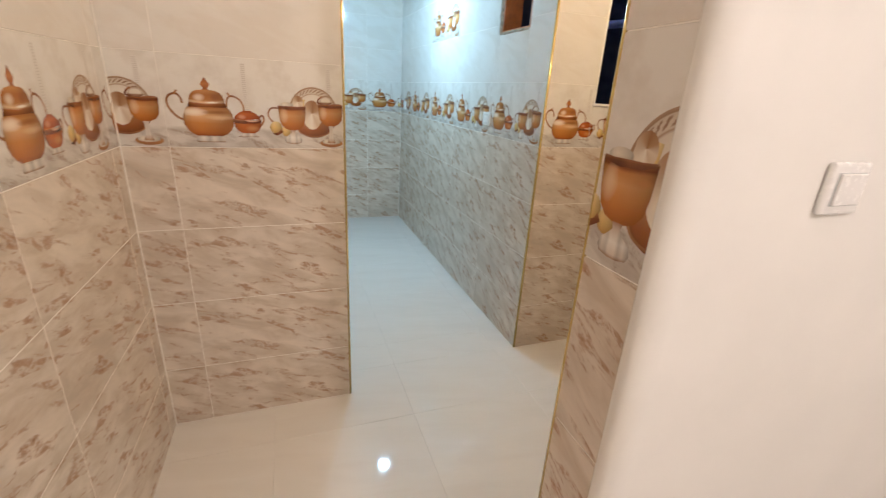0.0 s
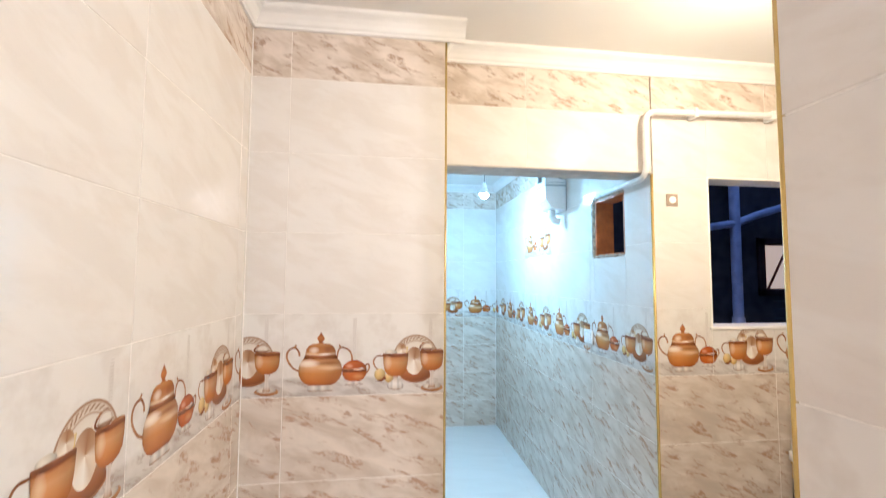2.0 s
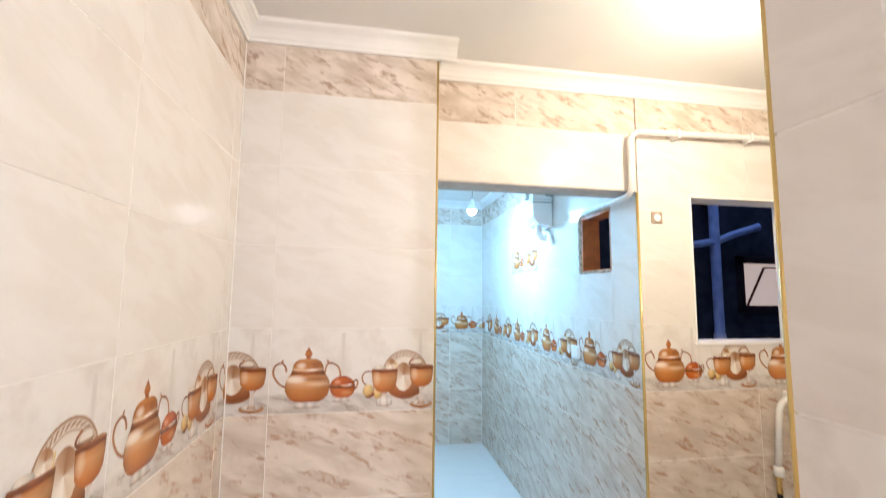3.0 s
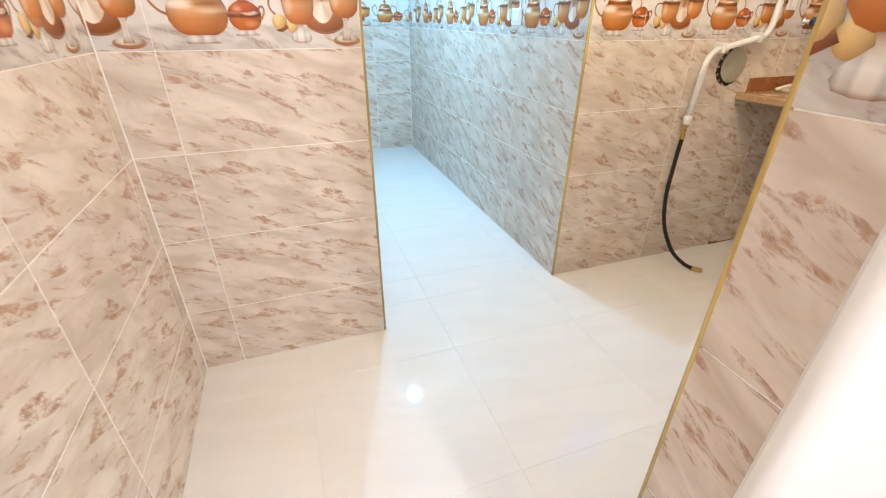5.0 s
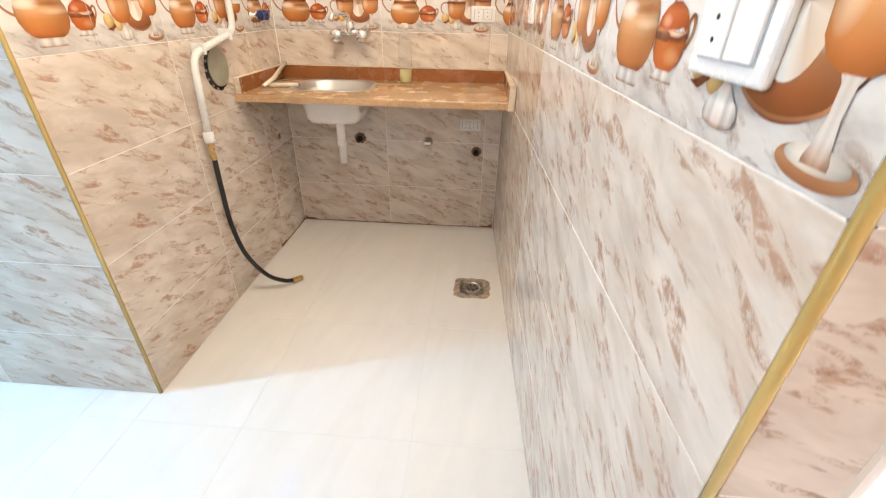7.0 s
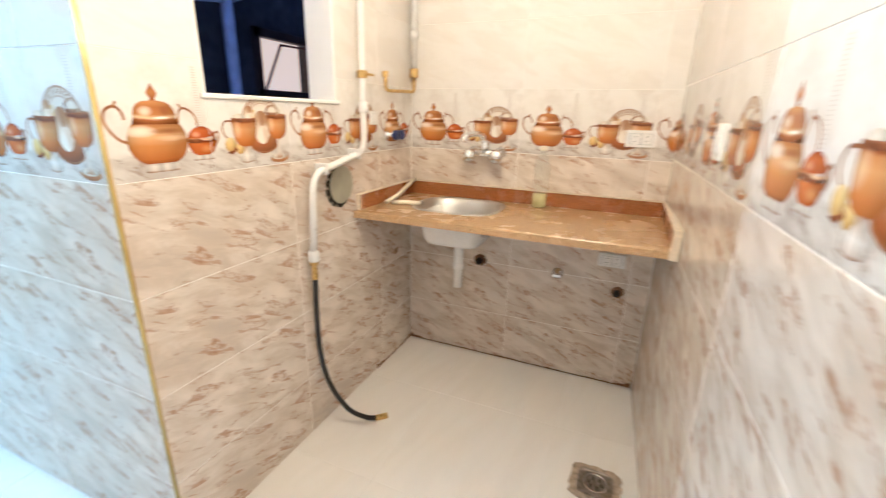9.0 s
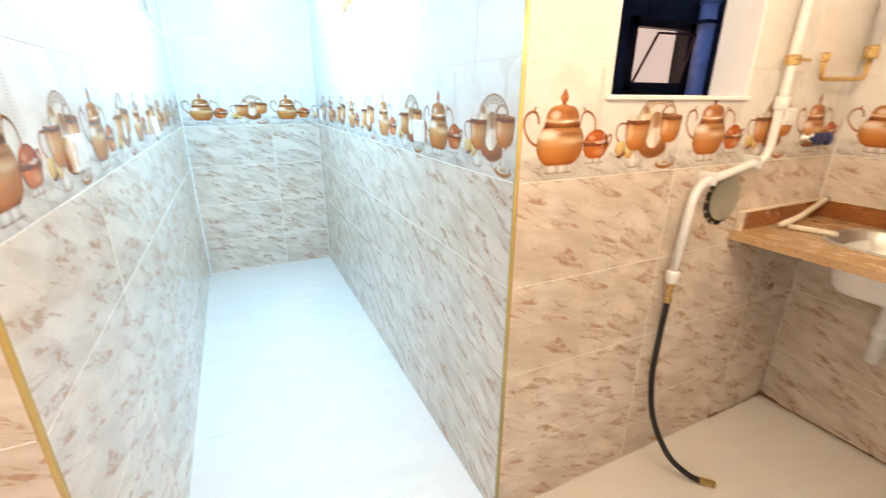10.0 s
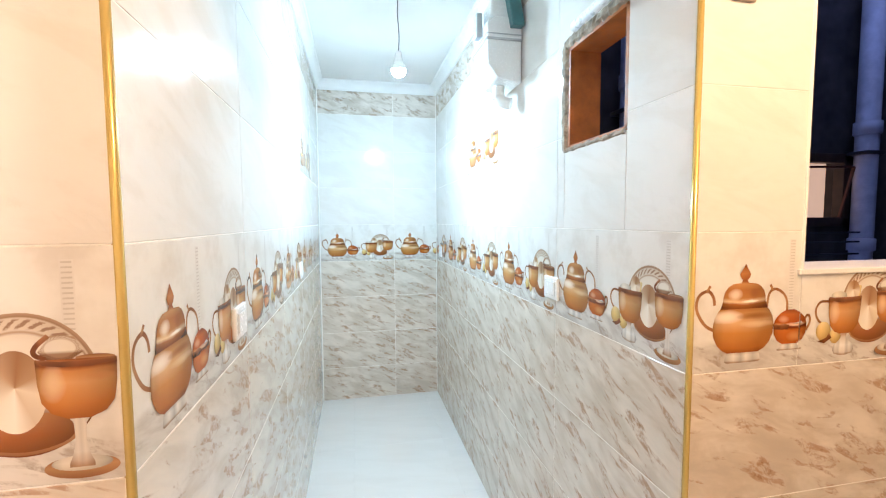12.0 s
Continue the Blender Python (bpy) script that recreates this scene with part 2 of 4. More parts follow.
def plate_ink():
    n = Net("patterned plate print")
    uv = n.node("ShaderNodeTexCoord").outputs["UV"]
    sep = n.node("ShaderNodeSeparateXYZ")
    n.link(uv, sep.inputs[0])
    dx, dy = n.math("SUBTRACT", sep.outputs[0], 0.5), n.math("SUBTRACT", sep.outputs[1], 0.5)
    d = n.math("MULTIPLY", n.math("SQRT", n.math("ADD", n.math("MULTIPLY", dx, dx), n.math("MULTIPLY", dy, dy))), 2.0)
    rim = n.ramp(d, [(0.0, (0.76, 0.70, 0.61)), (0.60, (0.74, 0.68, 0.59)), (0.70, (0.70, 0.63, 0.54)), (0.74, (0.40, 0.27, 0.18)), (0.77, (0.66, 0.57, 0.46)), (0.93, (0.60, 0.50, 0.39)), (0.95, (0.30, 0.18, 0.11)), (1.0, (0.42, 0.28, 0.18))])
    scroll = n.math("SINE", n.math("ADD", n.math("MULTIPLY", n.math("ARCTAN2", dy, dx), 34.0), n.math("MULTIPLY", d, 46.0)))
    leaf = n.ramp(n.math("ADD", n.math("MULTIPLY", scroll, 0.22), n.noise(uv, 40.0, 3.0, 0.6)), [(0.46, (0, 0, 0)), (0.62, (1, 1, 1))])
    ring = n.ramp(d, [(0.77, (0, 0, 0)), (0.80, (1, 1, 1)), (0.90, (1, 1, 1)), (0.93, (0, 0, 0))])
    c = n.mix(n.math("MULTIPLY", n.math("MULTIPLY", leaf, ring), 0.8), rim, (0.22, 0.10, 0.05))
    low = n.ramp(sep.outputs[1], [(0.30, (0.42, 0.27, 0.18)), (0.42, (1, 1, 1))])
    return n.done(n.mix(1.0, c, low, "MULTIPLY"), 0.13)


INK_PLATE = plate_ink()


def plain(name, colour, rough=0.5, metal=0.0, vary=0.12, scale=18.0, relief=0.0):
    n = Net(name)
    v = n.coords("Object")
    f = n.noise(v, scale, 4.0, 0.6)
    lo = tuple(c * (1 - vary) for c in colour)
    hi = tuple(min(1.0, c * (1 + vary)) for c in colour)
    c = n.ramp(f, [(0.3, lo), (0.7, hi)])
    g = n.noise(v, scale * 4.0, 3.0)
    if relief:
        n.bump(g, relief, 0.003)
    r = n.ramp(g, [(0.3, (max(0.02, rough * 0.8),) * 3), (0.7, (min(1.0, rough * 1.2),) * 3)])
    return n.done(c, r, metal)


GROUT = plain("cream grout", (0.88, 0.84, 0.78), 0.8, 0, 0.1, 60.0, 0.3)
PLASTER = plain("white plaster", (0.86, 0.84, 0.80), 0.6, 0, 0.03, 5.0, 0.12)
CEILING = plain("ceiling paint", (0.82, 0.80, 0.77), 0.7, 0, 0.025, 3.0, 0.08)
CORNICE = plain("gypsum cornice", (0.84, 0.82, 0.79), 0.55, 0, 0.03, 9.0, 0.06)
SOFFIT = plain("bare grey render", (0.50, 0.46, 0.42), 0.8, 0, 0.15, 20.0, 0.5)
GOLD = plain("gold plastic edge trim", (0.60, 0.43, 0.13), 0.2, 0.45, 0.05, 3.0)
WHITE_PLASTIC = plain("white plastic", (0.87, 0.86, 0.84), 0.25, 0, 0.02, 30.0)
GREY_PLASTIC = plain("grey plastic", (0.45, 0.46, 0.46), 0.35, 0, 0.05, 30.0)
TEAL = plain("teal plastic", (0.05, 0.16, 0.17), 0.4, 0, 0.1, 30.0)
PIPE_WHITE = plain("white painted pipe", (0.80, 0.785, 0.76), 0.3, 0, 0.04, 22.0, 0.05)
BRASS = plain("brass", (0.60, 0.41, 0.14), 0.3, 0.9, 0.15, 40.0)
CHROME = plain("chrome", (0.80, 0.80, 0.80), 0.1, 1.0, 0.03, 20.0)
STEEL = plain("stainless steel", (0.60, 0.585, 0.555), 0.44, 1.0, 0.02, 12.0)
RUBBER = plain("black rubber", (0.009, 0.008, 0.008), 0.55, 0, 0.2, 50.0)
BLUE = plain("dark blue plastic", (0.015, 0.025, 0.11), 0.3, 0, 0.15, 30.0)
IRON = plain("dark iron", (0.05, 0.052, 0.06), 0.4, 0.6, 0.2, 40.0)
RUST = plain("rusty brown stain", (0.21, 0.11, 0.06), 0.85, 0, 0.5, 60.0, 0.6)
CUTEDGE = plain("pale cut stone edge", (0.66, 0.56, 0.42), 0.6, 0, 0.15, 60.0, 0.2)
JUNCTION = plain("dull brownish grey plastic", (0.36, 0.28, 0.21), 0.5, 0, 0.1, 30.0)
OFFCUT = plain("cream plastic offcut", (0.76, 0.69, 0.55), 0.4, 0, 0.05, 20.0)
WOOD = plain("reddish brown wood", (0.45, 0.155, 0.042), 0.55, 0, 0.35, 12.0, 0.3)
DARKWOOD = plain("dark brown wood", (0.05, 0.024, 0.015), 0.45, 0, 0.3, 12.0, 0.2)
RED_SASH = plain("reddish brown sash paint", (0.13, 0.035, 0.018), 0.5, 0, 0.2, 20.0)
MORTAR = plain("rough grey brown mortar", (0.34, 0.27, 0.20), 0.9, 0, 0.5, 40.0, 1.0)
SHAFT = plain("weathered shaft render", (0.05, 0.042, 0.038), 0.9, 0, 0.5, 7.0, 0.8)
OLDPIPE = plain("weathered grey plastic pipe", (0.60, 0.61, 0.64), 0.5, 0, 0.2, 8.0, 0.1)
DISC = plain("greenish grey sheet metal", (0.36, 0.35, 0.27), 0.5, 0.3, 0.15, 15.0)
# Near-black: shade painted into the vent hole and drain slots; also outlet stubs.
VOID = plain("dark hole shade", (0.02, 0.018, 0.016), 0.9, 0, 0.3, 30.0)


def floor_glaze():
    n = Net("polished cream porcelain")
    v = n.coords("Object", (1.0, 5.0, 1.0), (0, 0, 12), 17.0)
    w = n.coords("Object", (1, 1, 1), (0, 0, 0), 17.0)
    c = n.ramp(n.noise(v, 2.2, 5.0, 0.6, 0.6), [(0.35, (0.755, 0.725, 0.685)), (0.55, (0.78, 0.753, 0.715)), (0.7, (0.79, 0.765, 0.73))])
    n.bump(n.noise(w, 5.0, 2.0), 0.015, 0.002)
    r = n.ramp(n.noise(w, 18.0, 5.0, 0.65), [(0.3, (0.025,) * 3), (0.75, (0.07,) * 3)])
    return n.done(c, r)


FLOOR = floor_glaze()
FLOOR_GROUT = plain("pale floor grout", (0.78, 0.755, 0.715), 0.8, 0, 0.15, 50.0)


def granite(name, dark, mid, pale):
    n = Net(name)
    v = n.coords("Object")
    vor = n.node("ShaderNodeTexVoronoi", Scale=420.0)
    n.link(v, vor.inputs["Vector"])
    sep = n.node("ShaderNodeSeparateColor")
    n.link(vor.outputs["Color"], sep.inputs[0])
    half = tuple(0.6 * a + 0.4 * b for a, b in zip(mid, dark))
    c = n.ramp(sep.outputs[0], [(0.0, dark), (0.3, half), (0.7, mid), (1.0, pale)])
    c = n.mix(n.ramp(n.noise(v, 6.0, 4.0, 0.6), [(0.4, (0, 0, 0)), (0.7, (0.4, 0.4, 0.4))]), c, half)
    r = n.ramp(n.noise(v, 9.0, 4.0, 0.6), [(0.3, (0.16, 0.16, 0.16)), (0.7, (0.34, 0.34, 0.34))])
    n.bump(n.noise(v, 60.0, 3.0), 0.06, 0.002)
    return n.done(c, r)


# One granite twice: the slab's copy has the wall's reflection coloured in as tan.
GRANITE_LIT = granite("speckled granite with tan sheen", (0.24, 0.13, 0.05), (0.53, 0.345, 0.16), (0.66, 0.49, 0.29))
GRANITE_EDGE = granite("reddish brown granite", (0.12, 0.04, 0.011), (0.37, 0.13, 0.034), (0.46, 0.21, 0.075))


def clear(name, tint, rough=0.03, ior=1.45):
    n = Net(name)
    n.b.inputs["Transmission Weight"].default_value = 1.0
    n.b.inputs["IOR"].default_value = ior
    return n.done(tint, rough)


PET = clear("clear thin plastic", (0.98, 0.98, 0.96), 0.06, 1.12)
PET.node_tree.nodes["Principled BSDF"].inputs["Transmission Weight"].default_value = 0.95
OIL = clear("yellow liquid soap", (0.86, 0.80, 0.42), 0.1, 1.08)
OIL.node_tree.nodes["Principled BSDF"].inputs["Transmission Weight"].default_value = 0.45



def glowing(name, colour, power, radius):
    """A bulb's glass, of that many watts for its size."""
    n = Net(name)
    n.b.inputs["Emission Color"].default_value = (*colour, 1)
    n.b.inputs["Emission Strength"].default_value = power / (4 * math.pi ** 2 * radius ** 2)
    return n.done((0.9, 0.9, 0.9), 0.4)


# ---- building helpers ----
def part(name, bm, material, parent=None, label="", smooth=False):
    me = bpy.data.meshes.new(name)
    bmesh.ops.recalc_face_normals(bm, faces=bm.faces)
    bm.to_mesh(me)
    bm.free()
    for m in material if isinstance(material, (list, tuple)) else (material,):
        me.materials.append(m)
    if smooth:
        for p in me.polygons:
            p.use_smooth = True
    ob = new(name, me)
    ob.parent = parent
    return tagged(ob, label)


def thing(name, at, label, category, group="", kind=""):
    ob = new(name)
    ob.empty_display_size = 0.05
    ob.matrix_basis = at if isinstance(at, Matrix) else Matrix.Translation(at)
    return tagged(ob, label, category, group, kind)


def box(bm, x0, x1, y0, y1, z0, z1, bevel=0.0, segments=2):
    vs = [bm.verts.new((x, y, z)) for z in (z0, z1) for y in (y0, y1) for x in (x0, x1)]
    fs = [bm.faces.new([vs[i] for i in f]) for f in ((0, 2, 3, 1), (4, 5, 7, 6), (0, 1, 5, 4), (1, 3, 7, 5), (3, 2, 6, 7), (2, 0, 4, 6))]
    if bevel:
        es = list({e for f in fs for e in f.edges})
        bmesh.ops.bevel(bm, geom=es, offset=bevel, segments=segments, affect="EDGES", profile=0.5)
    return bm


def boxed(*args, **kw):
    return box(bmesh.new(), *args, **kw)


def lathe(bm, profile, at=(0, 0, 0), axis="z", n=28):
    """Turns (radius, height) pairs round an axis."""
    rings = []
    for r, h in profile:
        ring = []
        for i in range(n):
            a = 2 * math.pi * i / n
            c, s = r * math.cos(a), r * math.sin(a)
            p = {"z": (c, s, h), "x": (h, c, s), "y": (s, h, c)}[axis]
            ring.append(bm.verts.new((p[0] + at[0], p[1] + at[1], p[2] + at[2])))
        rings.append(ring)
    for a, b in zip(rings, rings[1:]):
        for i in range(n):
            j = (i + 1) % n
            bm.faces.new((a[i], a[j], b[j], b[i]))
    for ring in (rings[0], rings[-1]):
        bm.faces.new(ring)
    return bm


def rounded(points, radius, steps=6):
    """A path of straight runs with its corners rounded off."""
    pts = [Vector(p) for p in points]
    out = [pts[0]]
    for a, b, c in zip(pts, pts[1:], pts[2:]):
        r = min(radius, (a - b).length * 0.49, (c - b).length * 0.49)
        p, q = b + (a - b).normalized() * r, b + (c - b).normalized() * r
        for i in range(steps + 1):
            t = i / steps
            out.append(p * (1 - t) ** 2 + b * 2 * t * (1 - t) + q * t * t)
    return out + [pts[-1]]


def curved(points, steps=8):
    """A smooth path through the points."""
    p = [Vector(q) for q in points]
    p = [p[0] * 2 - p[1]] + p + [p[-1] * 2 - p[-2]]
    out = []
    for a, b, c, d in zip(p, p[1:], p[2:], p[3:]):
        for i in range(steps):
            t = i / steps
            out.append(0.5 * (2 * b + (c - a) * t + (2 * a - 5 * b + 4 * c - d) * t * t + (3 * b - a - 3 * c + d) * t ** 3))
    return out + [p[-2]]


def tube(bm, path, radius, n=14):
    path = [Vector(p) for p in path]
    side, rings = None, []
    for i, p in enumerate(path):
        d = (path[min(i + 1, len(path) - 1)] - path[max(i - 1, 0)]).normalized()
        if side is None:
            side = d.orthogonal().normalized()
        side = (side - d * side.dot(d)).normalized()
        up = d.cross(side)
        rings.append([bm.verts.new(p + (side * math.cos(2 * math.pi * k / n) + up * math.sin(2 * math.pi * k / n)) * radius) for k in range(n)])
    for a, b in zip(rings, rings[1:]):
        for k in range(n):
            bm.faces.new((a[k], a[(k + 1) % n], b[(k + 1) % n], b[k]))
    for ring in (rings[0], rings[-1]):
        bm.faces.new(ring)
    return bm


def holed(rect, holes):
    """A rectangle (u0, u1, v0, v1) less the holes, as rectangles."""
    out = [rect]
    for a0, a1, b0, b1 in holes:
        nxt = []
        for u0, u1, v0, v1 in out:
            if a1 <= u0 or a0 >= u1 or b1 <= v0 or b0 >= v1:
                nxt.append((u0, u1, v0, v1))
                continue
            m0, m1 = max(u0, a0), min(u1, a1)
            for r in ((u0, a0, v0, v1), (a1, u1, v0, v1), (m0, m1, v0, b0), (m0, m1, b1, v1)):
                if r[1] - r[0] > 0.004 and r[3] - r[2] > 0.004:
                    nxt.append(r)
        out = nxt
    return out


# ---- pictures on the decorated tiles: flat printed shapes ----
def blob(cx, cy, rx, ry, n=26, a0=0.0, a1=360.0):
    full = abs(a1 - a0) >= 360
    k = n if full else n + 1
    return [(cx + rx * math.cos(radians(a0 + (a1 - a0) * i / n)), cy + ry * math.sin(radians(a0 + (a1 - a0) * i / n))) for i in range(k)]


def turned(cx, pairs):
    """A symmetric outline from (height, half width) pairs, bottom to top."""
    return [(cx + w, y) for y, w in pairs] + [(cx - w, y) for y, w in reversed(pairs)]


def stroke(points, width):
    pts = [Vector(q) for q in curved([(x, y, 0) for x, y in points], 6)]
    left, right = [], []
    for i, p in enumerate(pts):
        d = (pts[min(i + 1, len(pts) - 1)] - pts[max(i - 1, 0)]).normalized()
        s = Vector((-d.y, d.x, 0)) * width / 2
        left.append((p.x + s.x, p.y + s.y))
        right.append((p.x - s.x, p.y - s.y))
    return left + right[::-1]


def pot_shapes():
    c = 0.133
    yield INK_LINE, stroke([(0.072, 0.086), (0.036, 0.104), (0.014, 0.138), (0.018, 0.166), (0.040, 0.177), (0.054, 0.164), (0.058, 0.146)], 0.007)
    yield INK_LINE, stroke([(0.192, 0.138), (0.197, 0.166), (0.212, 0.176), (0.234, 0.166), (0.245, 0.148), (0.247, 0.118)], 0.006)
    yield INK_LINE, stroke([(0.036, 0.174), (0.046, 0.188)], 0.006)
    yield INK_LINE, stroke([(0.207, 0.173), (0.199, 0.186)], 0.006)
    yield INK_SILVER, turned(c, [(0.018, 0.040), (0.021, 0.046), (0.029, 0.045), (0.044, 0.040)])
    yield INK_POT, turned(c, [(0.040, 0.040), (0.048, 0.056), (0.060, 0.068), (0.078, 0.077), (0.098, 0.0785), (0.116, 0.075), (0.130, 0.067), (0.139, 0.059)])
    yield INK_LID, turned(c, [(0.136, 0.060), (0.141, 0.059), (0.152, 0.055), (0.163, 0.054), (0.174, 0.050), (0.184, 0.042), (0.190, 0.030), (0.192, 0.010), (0.198, 0.006), (0.203, 0.011), (0.210, 0.014), (0.216, 0.011), (0.223, 0.006), (0.232, 0.001)])


def bowl_shapes():
    c = 0.256
    yield INK_LINE, stroke([(0.290, 0.096), (0.300, 0.112), (0.308, 0.112), (0.310, 0.098), (0.300, 0.080)], 0.006)
    yield INK_SILVER, turned(c, [(0.038, 0.032), (0.041, 0.034), (0.047, 0.022), (0.055, 0.020)])
    yield INK_RED, turned(c, [(0.052, 0.020), (0.060, 0.034), (0.074, 0.043), (0.092, 0.045), (0.098, 0.045), (0.112, 0.038), (0.122, 0.026), (0.129, 0.010)])
    yield INK_DARK, [(0.214, 0.086), (0.250, 0.084), (0.254, 0.094), (0.238, 0.098), (0.226, 0.095), (0.213, 0.098)]
    yield INK_SILVER, [(0.262, 0.096), (0.292, 0.096), (0.286, 0.102), (0.274, 0.099)]


def plate_shapes():
    yield INK_PLATE, blob(0.484, 0.130, 0.086, 0.090, 44)
    yield INK_BROWN, blob(0.484, 0.094, 0.070, 0.054, 26, 180, 360)
    yield INK_LINE, stroke([(0.418, 0.086), (0.436, 0.056), (0.484, 0.044), (0.532, 0.056), (0.550, 0.086)], 0.004)
    yield INK_LEMON, stroke([(0.447, 0.176), (0.444, 0.150), (0.452, 0.128)], 0.016)
    yield INK_SPUN, blob(0.478, 0.122, 0.034, 0.052, 30)


def cup_shapes():
    c = 0.408
    yield INK_LINE, stroke([(0.362, 0.142), (0.338, 0.141), (0.326, 0.122), (0.336, 0.098), (0.368, 0.082)], 0.0055)
    yield INK_LEMON, blob(0.350, 0.074, 0.021, 0.022, 20)
    yield INK_LEMON, blob(0.384, 0.062, 0.017, 0.018, 18)
    yield INK_DARK, [(0.334, 0.052), (0.354, 0.046), (0.374, 0.058), (0.366, 0.070), (0.360, 0.060), (0.348, 0.055)]
    yield INK_CREAM, blob(0.390, 0.154, 0.022, 0.010, 20)
    yield INK_SPUN, blob(0.430, 0.164, 0.019, 0.024, 20)
    yield INK_CUP, turned(c, [(0.066, 0.012), (0.072, 0.028), (0.086, 0.040), (0.110, 0.045), (0.136, 0.047), (0.150, 0.048)])
    yield INK_DARK, [(0.361, 0.152), (0.365, 0.144), (0.390, 0.139), (0.428, 0.140), (0.449, 0.146), (0.455, 0.152), (0.430, 0.150), (0.386, 0.149)]
    yield INK_GARLIC, turned(c, [(0.016, 0.008), (0.020, 0.026), (0.029, 0.031), (0.040, 0.027), (0.050, 0.014), (0.057, 0.007), (0.067, 0.010)])


def goblet_shapes():
    c = 0.545
    yield INK_PLATE, [(0.514, 0.158), (0.504, 0.170), (0.518, 0.190), (0.544, 0.188), (0.552, 0.168), (0.536, 0.157)]
    yield INK_DARK, stroke([(0.512, 0.160), (0.500, 0.168), (0.503, 0.178), (0.516, 0.190)], 0.006)
    yield INK_LINE, blob(0.566, 0.161, 0.022, 0.004, 18)
    yield INK_LINE, blob(c, 0.021, 0.042, 0.0150, 28)
    yield INK_CREAM, blob(c, 0.0262, 0.034, 0.0100, 26)
    yield INK_GLASS, turned(c, [(0.021, 0.014), (0.026, 0.014), (0.036, 0.010), (0.056, 0.006), (0.078, 0.007), (0.086, 0.012)])
    yield INK_CUP, turned(c, [(0.084, 0.012), (0.092, 0.030), (0.106, 0.040), (0.130, 0.0435), (0.160, 0.0445)])
    yield INK_DARK, [(0.501, 0.161), (0.508, 0.153), (0.530, 0.150), (0.562, 0.150), (0.584, 0.155), (0.589, 0.161), (0.566, 0.158), (0.526, 0.157)]


def strip_shapes(x):
    yield INK_VEIL, [(x, 0.128), (x + 0.016, 0.128), (x + 0.016, 0.284), (x, 0.284)]
    for i in range(24):
        y = 0.132 + i * 0.0064
        yield INK_GREY, [(x + 0.002, y), (x + 0.014, y), (x + 0.014, y + 0.0022), (x + 0.002, y + 0.0022)]


PRINTS = (("dotted_strip_print", 0.0002, lambda: strip_shapes(0.247)), ("dotted_strip_print", 0.0002, lambda: strip_shapes(0.532)),
          ("plate_print", 0.0004, plate_shapes), ("teapot_print", 0.0004, pot_shapes), ("bowl_print", 0.0009, bowl_shapes),
          ("cup_print", 0.0008, cup_shapes), ("goblet_print", 0.0008, goblet_shapes))
print_cache = {}


def print_mesh(index, rect):
    """The picture, cut to the tile's own rectangle; None where nothing is left of it."""
    key = (index, tuple(round(v, 4) for v in rect))
    if key in print_cache:
        return print_cache[key]
    name, lift, shapes = PRINTS[index]
    bm, mats = bmesh.new(), []
    uv = bm.loops.layers.uv.new("UVMap")
    for k, (ink, outline) in enumerate(shapes()):
        if ink not in mats:
            mats.append(ink)
        xs, ys = [p[0] for p in outline], [p[1] for p in outline]
        f = bm.faces.new([bm.verts.new((x, y, lift + 0.00006 * k * (0.3 if "strip" in name else 1))) for x, y in outline])
        f.material_index = mats.index(ink)
        if f.normal.z < 0 or sum((xs[i - 1] * ys[i] - xs[i] * ys[i - 1]) for i in range(len(xs))) < 0:
            f.normal_flip()
        for l in f.loops:
            x, y = l.vert.co.x, l.vert.co.y
            l[uv].uv = ((x - min(xs)) / max(1e-5, max(xs) - min(xs)), (y - min(ys)) / max(1e-5, max(ys) - min(ys)))
    u0, u1, v0, v1 = rect
    for co, no in (((u0, 0, 0), (-1, 0, 0)), ((u1, 0, 0), (1, 0, 0)), ((0, v0, 0), (0, -1, 0)), ((0, v1, 0), (0, 1, 0))):
        bmesh.ops.bisect_plane(bm, geom=bm.verts[:] + bm.edges[:] + bm.faces[:], plane_co=co, plane_no=no, clear_outer=True)
    me = None
    if len(bm.faces):
        me = bpy.data.meshes.new(name)
        bm.to_mesh(me)
        for m in mats:
            me.materials.append(m)
    bm.free()
    print_cache[key] = me
    return me


# ---- tiles ----
tile_cache = {}


def tile_mesh(rect, material, depth=0.0075, edge=0.0009):
    key = (tuple(round(v, 4) for v in rect), material.name)
    if key not in tile_cache:
        u0, u1, v0, v1 = rect
        vs = []
        for off, w in ((0.0, -depth), (0.0, -edge), (edge, 0.0)):
            vs.append([(u0 + off, v0 + off, w), (u1 - off, v0 + off, w), (u1 - off, v1 - off, w), (u0 + off, v1 - off, w)])
        verts = [p for ring in vs for p in ring]
        faces = [(8, 9, 10, 11)]
        for r in (0, 4):
            faces += [(r + i, r + (i + 1) % 4, r + 4 + (i + 1) % 4, r + 4 + i) for i in range(4)]
        me = bpy.data.meshes.new("tile")
        me.from_pydata(verts, [], faces)
        me.materials.append(material)
        tile_cache[key] = me
    return tile_cache[key]


def lay_tile(parent, name, at, rect, material):
    ob = new(name, tile_mesh(rect, material))
    ob.parent = parent
    ob.matrix_basis = Matrix.Translation(at) @ pose(0, 0, 0, random.uniform(-0.02, 0.02), random.uniform(-0.03, 0.03), 0)
    return ob


ROWS_FULL = [(Z1 - 0.30, Z1, STONE), (Z1, Z2, STONE), (Z2, Z3, STONE), (Z3, Z4, STONE), (Z4, Z5, DECOR), (Z5, Z6, PALE), (Z6, Z7, PALE), (Z7, ZB, PALE), (ZB, ZT, BAND)]


